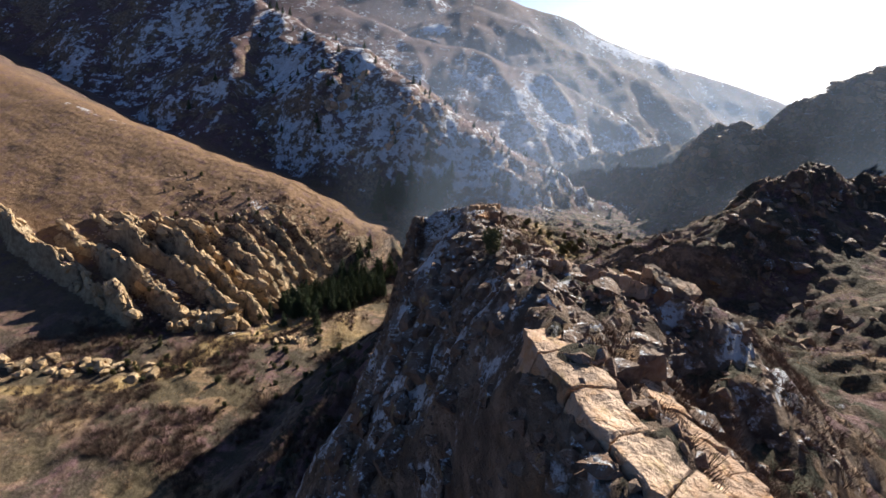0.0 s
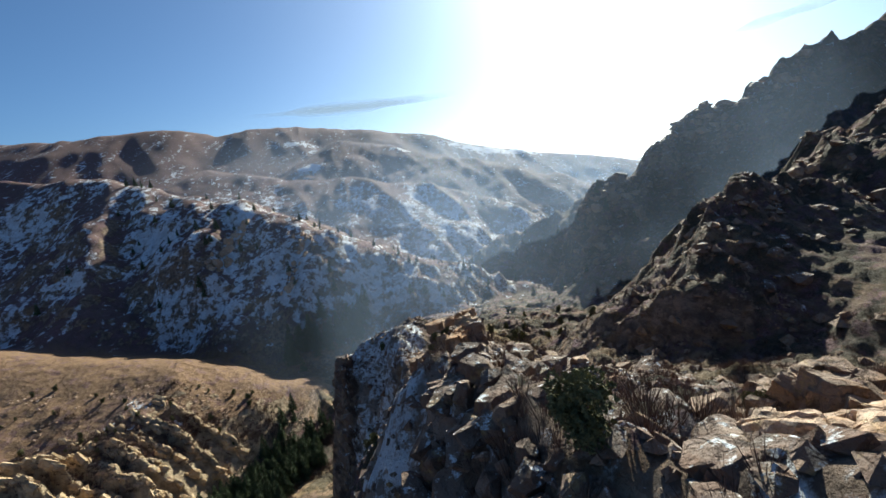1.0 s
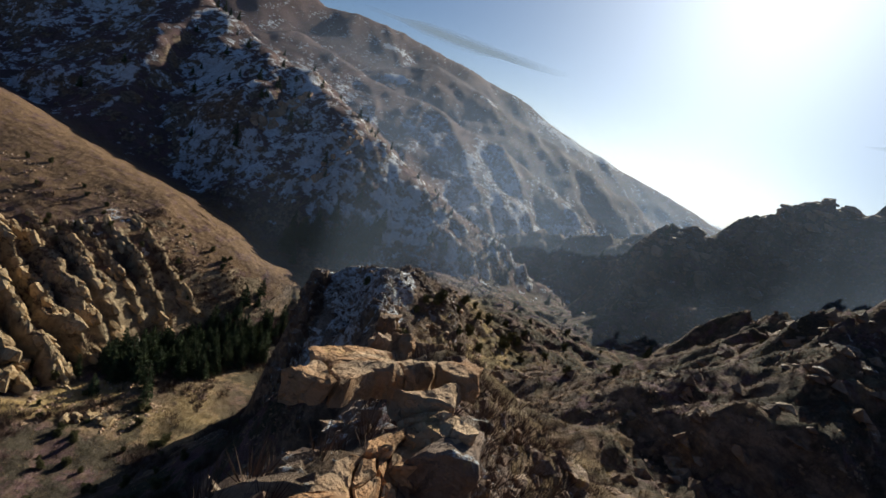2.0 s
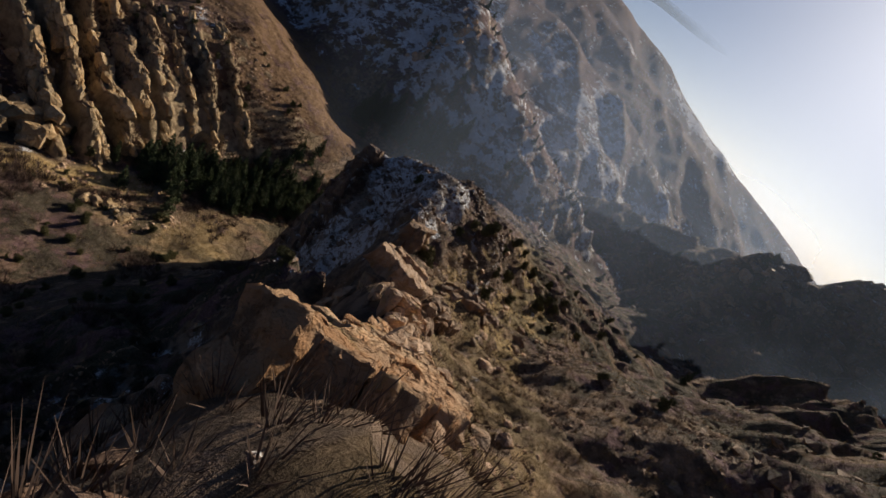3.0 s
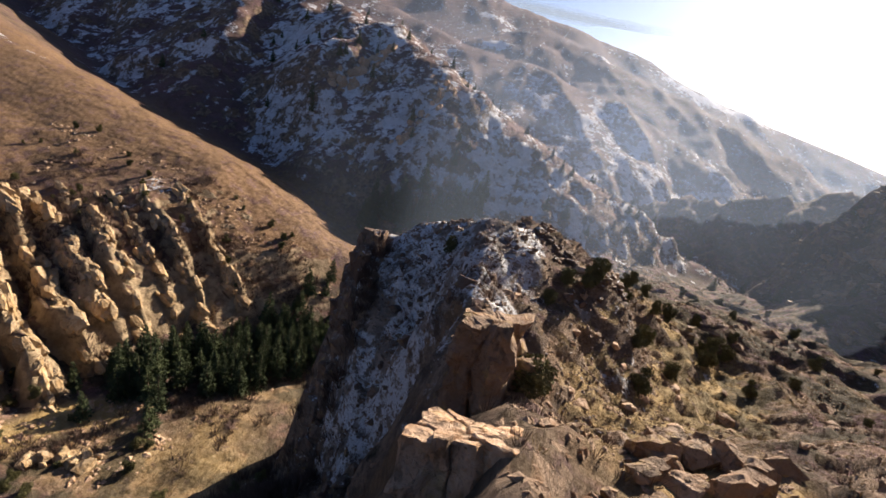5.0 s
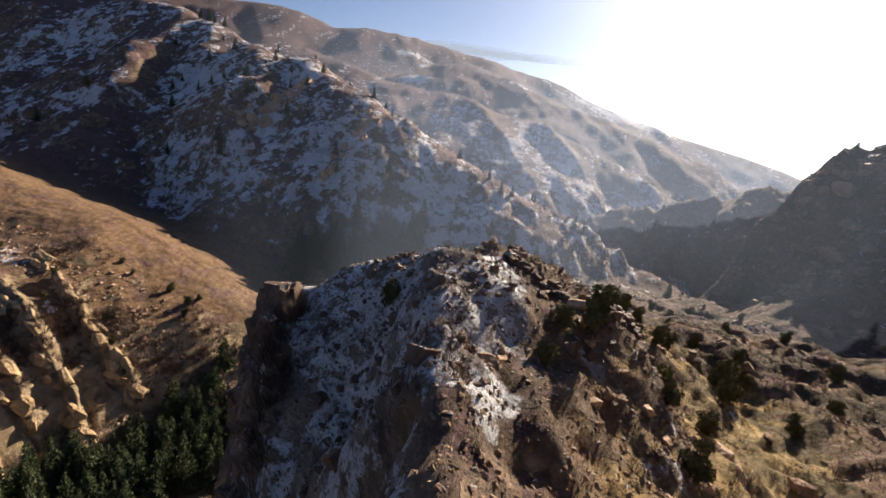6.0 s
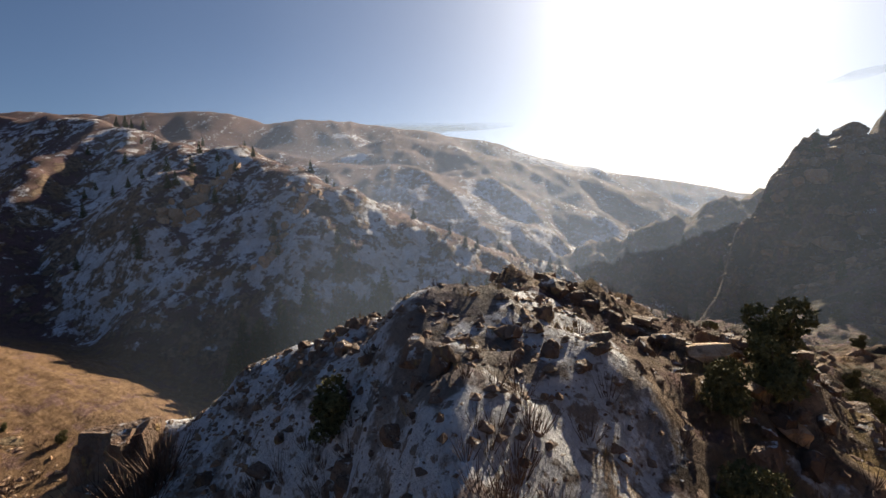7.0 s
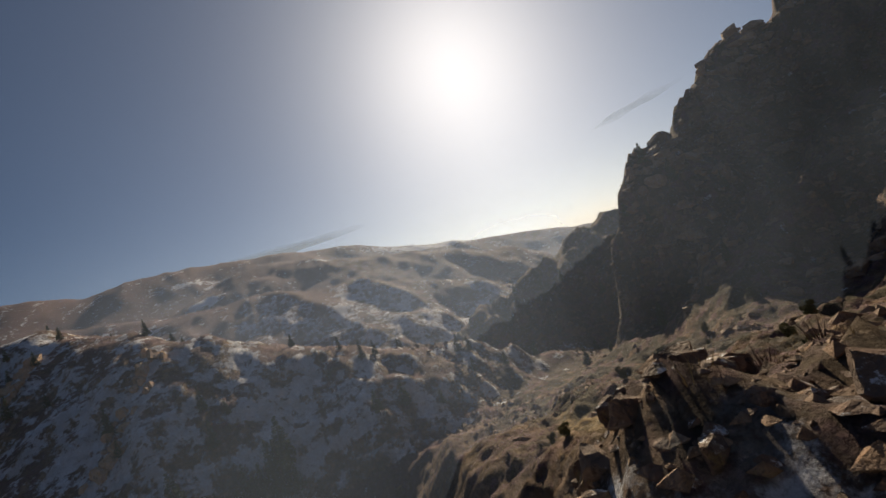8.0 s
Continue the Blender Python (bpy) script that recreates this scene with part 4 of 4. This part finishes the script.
def blades(rs, centres, tall, spread_out, n, width, lean):
    """Thin upright blades or twigs around each centre."""
    m = len(centres)
    a = rs.uniform(0, 2 * np.pi, (m, n))
    r = rs.uniform(0, 1, (m, n)) ** 0.6 * spread_out[:, None]
    foot = centres[:, None, :] + np.stack([np.cos(a) * r * 0.35, np.sin(a) * r * 0.35, np.full((m, n), -0.05)], -1)
    h = tall[:, None] * rs.uniform(0.5, 1.1, (m, n))
    tip = centres[:, None, :] + np.stack([np.cos(a) * r * lean, np.sin(a) * r * lean, h], -1)
    b = rs.uniform(0, 2 * np.pi, (m, n))
    w = width * rs.uniform(0.6, 1.4, (m, n))
    side = np.stack([np.cos(b) * w, np.sin(b) * w, 0 * w], -1)
    return np.stack([foot - side, foot + side, tip], 2).reshape(-1, 3, 3)


def spots(rs, n, x0, x1, y0, y1, keep):
    x, y = rs.uniform(x0, x1, n), rs.uniform(y0, y1, n)
    ok = keep(x, y) > rs.uniform(0, 1, n)
    x, y = x[ok], y[ok]
    return np.stack([x, y, heights(x, y)], -1)


rs = np.random.RandomState(5)
def off_ledge(x, y):
    """0 on the bare ledge at the start of the ridge, 1 beside it."""
    s, d = (0.395 * (x - 0.45) - 0.919 * (y + 37.2)), (0.919 * (x - 0.45) + 0.395 * (y + 37.2))
    return 1 - step(-1.2, -0.6, s) * (1 - step(9.2, 9.8, s)) * step(-1.0, -0.4, d) * (1 - step(1.9, 2.4, d))


patchy = lambda x, y: step(-0.25, 0.45, fbm(x, y, 9, 3, 201)) * off_ledge(x, y)
near_path = spots(rs, 9000, -26, 40, -48, 96, lambda x, y: patchy(x, y) * (0.35 + 0.65 * step(-4, 4, x)) * (1 - np.exp(-(((x + 7) / 6) ** 2 + ((y - 67) / 7) ** 2))))
valley = spots(rs, 9000, -112, -18, 0, 112, lambda x, y: patchy(x, y))
ridge_brush = spots(rs, 4600, -6, 20, -48, 2, lambda x, y: step(-0.2, 0.4, fbm(x, y, 5, 3, 211)) * off_ledge(x, y))
knoll_brush = spots(rs, 2600, -25, -5, 42, 66, lambda x, y: step(0.0, 0.35, fbm(x, y, 6, 3, 221)))
c = np.concatenate([near_path, valley, ridge_brush, knoll_brush])
size = rs.uniform(0.3, 0.8, len(c)) * np.where(c[:, 0] < -18, 1.6, 1.0)
far_brush = c[:, 0] < -18
twigs = np.concatenate([blades(rs, c[~far_brush], size[~far_brush] * 0.95, size[~far_brush] * 0.9, 30, 0.011, 1.0),
                        blades(rs, c[far_brush], size[far_brush] * 1.5, size[far_brush] * 1.6, 34, 0.035, 1.0)])
soup("bare_brush", twigs, MAT_TWIGS, "leafless purple-brown brush over the canyon slopes", "brush")

c = spots(rs, 15000, -20, 44, -46, 96, lambda x, y: ((1 - patchy(x, y)) * step(-3, 2, x) + 0.15) * step(-16, -4, y) * off_ledge(x, y))
c = np.concatenate([c, spots(rs, 7000, -100, -28, 20, 62, lambda x, y: 0.35 + 0 * x)])
tall = rs.uniform(0.18, 0.5, len(c)) * np.where(c[:, 0] < -25, 1.3, 1.0)
grass = blades(rs, c, tall, tall * 0.9, 11, 0.011, 0.9)
soup("dry_grass", grass, MAT_GRASS, "straw-coloured dry grass tufts on the slopes", "grass")


def scree(rs, centres, size, mat, name, label):
    """Small loose stones: bent octahedra."""
    m = len(centres)
    axes = np.array([[1, 0, 0], [0, 1, 0], [-1, 0, 0], [0, -1, 0], [0, 0, 1], [0, 0, -1]], float)
    corner = axes[None] * rs.uniform(0.5, 1.2, (m, 6, 1)) + rs.uniform(-0.25, 0.25, (m, 6, 3))
    corner[:, :, 2] *= 0.6
    a = rs.uniform(0, 6.28, m)
    ca, sa = np.cos(a)[:, None], np.sin(a)[:, None]
    cx, cy = corner[:, :, 0] * ca - corner[:, :, 1] * sa, corner[:, :, 0] * sa + corner[:, :, 1] * ca
    corner = np.stack([cx, cy, corner[:, :, 2]], -1) * size[:, None, None] + centres[:, None, :]
    tri = [(0, 1, 4), (1, 2, 4), (2, 3, 4), (3, 0, 4), (1, 0, 5), (2, 1, 5), (3, 2, 5), (0, 3, 5)]
    pts = np.stack([corner[:, t, :] for t in tri], 1).reshape(-1, 3, 3)
    return soup(name, pts, mat, label, "scree")


c = spots(rs, 24000, -18, 38, -46, 92, lambda x, y: step(0.0, 0.6, fbm(x, y, 5, 3, 301)))
scree(rs, c, rs.uniform(0.08, 0.30, len(c)) ** 1.0, MAT_ROCK_GREY, "scree", "loose brown stones scattered over the slopes")
c = spots(rs, 20000, -30, 12, 44, 84, lambda x, y: 0.5 + 0.5 * step(-0.2, 0.4, fbm(x, y, 5, 3, 331)))
scree(rs, c, 0.04 + 0.24 * rs.uniform(0, 1, len(c)) ** 2.6, MAT_ROCK_SHADED_SNOWY, "scree", "dark stones poking through thin snow")
c = spots(rs, 17000, -11, 17, -50, -4, lambda x, y: 0.3 + 0.7 * step(-0.3, 0.4, fbm(x, y, 4, 3, 361)))
scree(rs, c, 0.05 + 0.42 * rs.uniform(0, 1, len(c)) ** 2.4, MAT_ROCK_SHADED_SNOWY, "scree", "dark broken stones with snow on the ridge")
c = spots(rs, 5000, -135, -40, 46, 112, lambda x, y: step(0.1, 0.7, fbm(x, y, 8, 3, 341)))
scree(rs, c, rs.uniform(0.2, 0.7, len(c)), MAT_ROCK, "scree", "pale stones on the hillside below the crags")
c = spots(rs, 9000, 8, 150, -10, 230, lambda x, y: step(0.1, 0.6, fbm(x, y, 12, 3, 351)))
scree(rs, c, rs.uniform(0.25, 1.3, len(c)), MAT_ROCK_GREY, "scree", "dark stones and ledges on the scrubby hillside")


# ---- trees ----
def tufts(rs, centres, size, n, thin):
    """Leaf sprays: n random slender triangles round each centre."""
    m = len(centres)
    way = rs.normal(0, 1, (m, n, 3))
    way /= np.linalg.norm(way, axis=-1, keepdims=True)
    other = np.cross(way, rs.normal(0, 1, (m, n, 3)))
    other /= np.linalg.norm(other, axis=-1, keepdims=True) + 1e-9
    s = size[:, None, None] * rs.uniform(0.6, 1.3, (m, n, 1))
    root = centres[:, None, :] - way * s * 0.35
    return np.stack([root - other * s * thin, root + other * s * thin, root + way * s * 1.3], 2).reshape(-1, 3, 3)


def tri_mesh(name, points, mat):
    mesh = bpy.data.meshes.new(name)
    n = len(points)
    mesh.from_pydata(points.reshape(-1, 3).tolist(), [], np.arange(n * 3).reshape(-1, 3).tolist())
    mesh.materials.append(mat)
    return mesh


def limb_mesh(name, limbs, mat):
    """Tapered round limbs, each from a to b with radii ra and rb."""
    bm = bmesh.new()
    for a, b, ra, rb in limbs:
        a, b = Vector(a), Vector(b)
        turn = (b - a).to_track_quat('Z', 'Y').to_matrix().to_4x4()
        bmesh.ops.create_cone(bm, cap_ends=True, segments=6, radius1=ra, radius2=rb, depth=(b - a).length,
                              matrix=Matrix.Translation((a + b) / 2) @ turn)
    return finish(bm, name, mat, True)


def conifer(seed, label):
    """A young conifer 1 m tall: trunk and drooping whorls of needle sprays."""
    r = np.random.RandomState(seed)
    tree = tagged(new("conifer"), label, "conifer", "conifers by the creek")
    part("trunk", limb_mesh("trunk", [((0, 0, -0.04), (0, 0, 0.5), 0.022, 0.014), ((0, 0, 0.5), (0.005, 0, 0.97), 0.014, 0.003)], MAT_BARK), tree)
    cs, sz = [], []
    for k in range(17):
        h = 0.10 + 0.86 * k / 16
        reach = 0.235 * (1 - h) ** 0.8 + 0.012
        for q in range(int(5 + 9 * (1 - h))):
            a = r.uniform(0, 6.28)
            for u in (0.35, 0.65, 0.95):
                d = reach * u * r.uniform(0.75, 1.15)
                cs.append((math.cos(a) * d, math.sin(a) * d, h - 0.10 * d + r.uniform(-0.014, 0.014)))
                sz.append(0.048 * (0.6 + 0.7 * (1 - h)))
    part("crown", tri_mesh("crown", tufts(r, np.array(cs), np.array(sz), 4, 0.33), MAT_NEEDLES), tree)
    return tree


def juniper(seed, label):
    """A bushy juniper 1 m tall: forked trunk and an uneven crown of sprays."""
    r = np.random.RandomState(seed)
    tree = tagged(new("juniper"), label, "juniper", "junipers on the slopes")
    limbs = [((0, 0, -0.06), (0.02, 0, 0.22), 0.05, 0.035)]
    heads = []
    for k in range(7):
        a, h = k * 0.9 + r.uniform(-0.3, 0.3), r.uniform(0.18, 0.8)
        d = 0.30 * r.uniform(0.5, 1.15) * (1.15 - h * 0.6)
        tip = (math.cos(a) * d, math.sin(a) * d, h)
        limbs.append(((0.02, 0, 0.15), tip, 0.026, 0.006))
        heads.append((tip, r.uniform(0.15, 0.25)))
    heads.append(((0, 0, 0.45), 0.26))
    heads.append(((0.05, 0.04, 0.22), 0.24))
    part("trunk", limb_mesh("trunk", limbs, MAT_BARK), tree)
    cs = []
    for tip, rad in heads:
        n = int(120 * (rad / 0.2) ** 2)
        way = r.normal(0, 1, (n, 3))
        way /= np.linalg.norm(way, axis=1, keepdims=True)
        cs.append(np.array(tip) + way * rad * r.uniform(0.25, 1.0, (n, 1)) ** 0.5 * np.array([1, 1, 0.9]))
    cs = np.concatenate(cs)
    cs = cs[cs[:, 2] > 0.06]
    part("crown", tri_mesh("crown", tufts(r, cs, np.full(len(cs), 0.058), 4, 0.36), MAT_JUNIPER), tree)
    return tree


def stand(kinds, places, scale, seed):
    """Plant copies of the given trees; the first ones are the trees themselves."""
    r = random.Random(seed)
    used = set()
    for x, y in places:
        tree = r.choice(kinds)
        s = r.uniform(*scale)
        m = Matrix.LocRotScale((x, y, height(x, y) - 0.03), Euler((r.uniform(-0.05, 0.05), r.uniform(-0.05, 0.05), r.uniform(0, 6.28))), None)
        ob = copy_thing(tree, m) if tree in used or "planted" in tree else tree
        used.add(tree)
        tree["planted"] = 1
        ob.matrix_basis = m @ Matrix.Diagonal((s * r.uniform(0.85, 1.2), s * r.uniform(0.85, 1.2), s, 1))


CONIFERS = [conifer(500 + k, "dark green conifer standing among others by the creek") for k in range(4)]
r = random.Random(11)
row = []
for k in range(190):
    u = k / 189
    px, py = np.interp(u, [0, 0.3, 0.7, 1], [-61, -57, -51, -44]), np.interp(u, [0, 0.3, 0.7, 1], [68, 78, 92, 108])
    row.append((float(px) + r.uniform(-4, 13), float(py) + r.gauss(0, 4.0)))
stand(CONIFERS, row, (4.5, 8.0), 12)
stand(CONIFERS, [(-55 + 0.52 * k + r.uniform(-1, 1), 146 + 0.33 * k + r.gauss(0, 3.0)) for k in range(62)], (6.0, 11.0), 13)
lone = []
while len(lone) < 70:
    x, y = r.uniform(-190, 60), r.uniform(165, 300)
    if crest(np.array([x]), np.array([y]), MID_MOUNTAIN, 0.5, 0.8, 8)[0] > -56:
        lone.append((x, y))
stand(CONIFERS, lone, (3.5, 6.5), 14)
stand(CONIFERS, [(70 + r.gauss(0, 26), 205 + r.gauss(0, 34)) for k in range(30)], (4.0, 7.0), 15)

JUNIPERS = [juniper(600 + k, "dark olive green juniper bush in dry grass") for k in range(4)]
stand(JUNIPERS, [(-0.7, -26.4)], (1.6, 1.7), 21)
stand(JUNIPERS, [(5.6, -23.0), (0.9, -22.6), (7.6, -22.0)], (0.9, 1.2), 20)
known = [(-1.8, 36.8), (-0.9, 43.0), (-0.6, 58.4), (2.6, 62.2), (3.4, 63.4), (8.5, 61.6), (0.7, 61.4), (-10.9, 61.5), (21.5, 76.8), (23.3, 82.1), (21.0, 79.0), (9.6, 78.0), (12.4, 81.0), (22.4, 88.0), (25.2, 81.4), (27.2, 86.6),
         (20.6, 76.0), (11.8, 70.6), (14.0, 66.0), (9.0, 57.0), (17.0, 83.0), (30.0, 96.0), (-11.4, 28.0), (-12.6, 30.4), (7.5, 68.0)]
stand(JUNIPERS, known, (1.8, 2.9), 16)
stand(JUNIPERS, [(-27 - 68 * r.random(), 22 + 38 * r.random()) for k in range(90)], (0.7, 2.2), 17)
stand(JUNIPERS, [(-50 - 75 * r.random(), 84 + 30 * r.random()) for k in range(34)], (1.0, 2.2), 18)
stand(JUNIPERS, [(6 + 60 * r.random(), 28 + 110 * r.random()) for k in range(26)], (1.0, 2.4), 19)


# ---- haze sheets and far clouds ----
def mist_material(name, amount, size, cloudy=False):
    g = Graph(name)
    g.tree.nodes.remove(g.out)
    out = g.tree.nodes["Material Output"]
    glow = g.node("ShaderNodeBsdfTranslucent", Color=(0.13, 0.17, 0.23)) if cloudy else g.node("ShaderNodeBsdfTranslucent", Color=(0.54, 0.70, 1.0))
    thin = g.node("ShaderNodeBsdfTransparent")
    coord = g.tree.nodes.new("ShaderNodeTexCoord")
    cut = g.tree.nodes.new("ShaderNodeSeparateXYZ")
    g.put(cut.inputs[0], coord.outputs["Generated"])
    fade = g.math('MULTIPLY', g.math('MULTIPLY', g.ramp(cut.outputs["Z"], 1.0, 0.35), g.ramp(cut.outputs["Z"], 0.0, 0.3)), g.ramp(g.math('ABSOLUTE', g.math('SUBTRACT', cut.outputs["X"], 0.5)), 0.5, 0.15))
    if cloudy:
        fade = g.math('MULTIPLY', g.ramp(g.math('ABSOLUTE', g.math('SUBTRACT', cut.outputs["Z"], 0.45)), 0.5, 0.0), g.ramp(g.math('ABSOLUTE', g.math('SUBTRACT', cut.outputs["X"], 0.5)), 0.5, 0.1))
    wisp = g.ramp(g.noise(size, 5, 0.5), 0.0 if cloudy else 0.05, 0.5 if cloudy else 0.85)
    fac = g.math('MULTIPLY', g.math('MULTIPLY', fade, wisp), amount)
    mixer = g.tree.nodes.new("ShaderNodeMixShader")
    g.put(mixer.inputs[0], fac)
    g.put(mixer.inputs[1], thin.outputs[0])
    g.put(mixer.inputs[2], glow.outputs[0])
    g.put(out.inputs["Surface"], mixer.outputs[0])
    return g.mat


def mist(x0, y0, x1, y1, low, high, bend, amount, size, seed):
    """A soft translucent sheet that stands in for sunlit valley haze, bowed in plan."""
    n, m = 40, 12
    u, v = np.meshgrid(np.linspace(0, 1, n), np.linspace(0, 1, m), indexing="ij")
    bow = bend * np.sin(np.pi * u) + 6 * lattice(u * 7, v * 3, seed)
    d = math.hypot(x1 - x0, y1 - y0)
    x = x0 + (x1 - x0) * u - (y1 - y0) / d * bow
    y = y0 + (y1 - y0) * u + (x1 - x0) / d * bow
    mesh = sheet("haze_sheet", x, y, low + (high - low) * v)
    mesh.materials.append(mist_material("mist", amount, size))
    ob = tagged(new("haze_sheet", mesh), "thin translucent sheet standing in for sunlit canyon haze", "mist", kind="stuff")
    ob.visible_shadow = False
    return ob


# haze put in as tinted sheets; the second also lightens the right-hand cliffs
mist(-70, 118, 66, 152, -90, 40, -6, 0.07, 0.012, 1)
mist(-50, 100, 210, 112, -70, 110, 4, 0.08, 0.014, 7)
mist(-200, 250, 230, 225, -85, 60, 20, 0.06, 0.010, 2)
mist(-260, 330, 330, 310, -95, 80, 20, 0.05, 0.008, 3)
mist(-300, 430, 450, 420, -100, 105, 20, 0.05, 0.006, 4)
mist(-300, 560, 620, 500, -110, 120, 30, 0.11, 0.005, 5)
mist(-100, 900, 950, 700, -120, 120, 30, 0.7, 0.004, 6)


def streak(az0, az1, el, slope, tall, dist, amount, seed):
    """A long thin streak of far cloud over the mountains."""
    u, v = np.meshgrid(np.linspace(0, 1, 60), np.linspace(-1, 1, 9), indexing="ij")
    a = np.radians(az0 + (az1 - az0) * u)
    puff = tall * (0.55 + 0.45 * lattice(u * 6, 0 * u, seed)) * (1 - (2 * u - 1) ** 4)
    e = np.radians(el + slope * (u - 0.5) + v * puff)
    mesh = sheet("cloud", dist * np.sin(a), dist * np.cos(a), dist * np.tan(e))
    mesh.materials.append(mist_material("cloud", amount, 0.006, True))
    ob = tagged(new("cloud", mesh), "thin grey streak of far cloud over the mountains", "cloud", kind="structure")
    ob.visible_shadow = False


streak(-17, 10, 8.9, 0.5, 0.95, 3400, 0.85, 3)
streak(36, 50, 10.8, 1.9, 0.55, 3400, 0.4, 8)
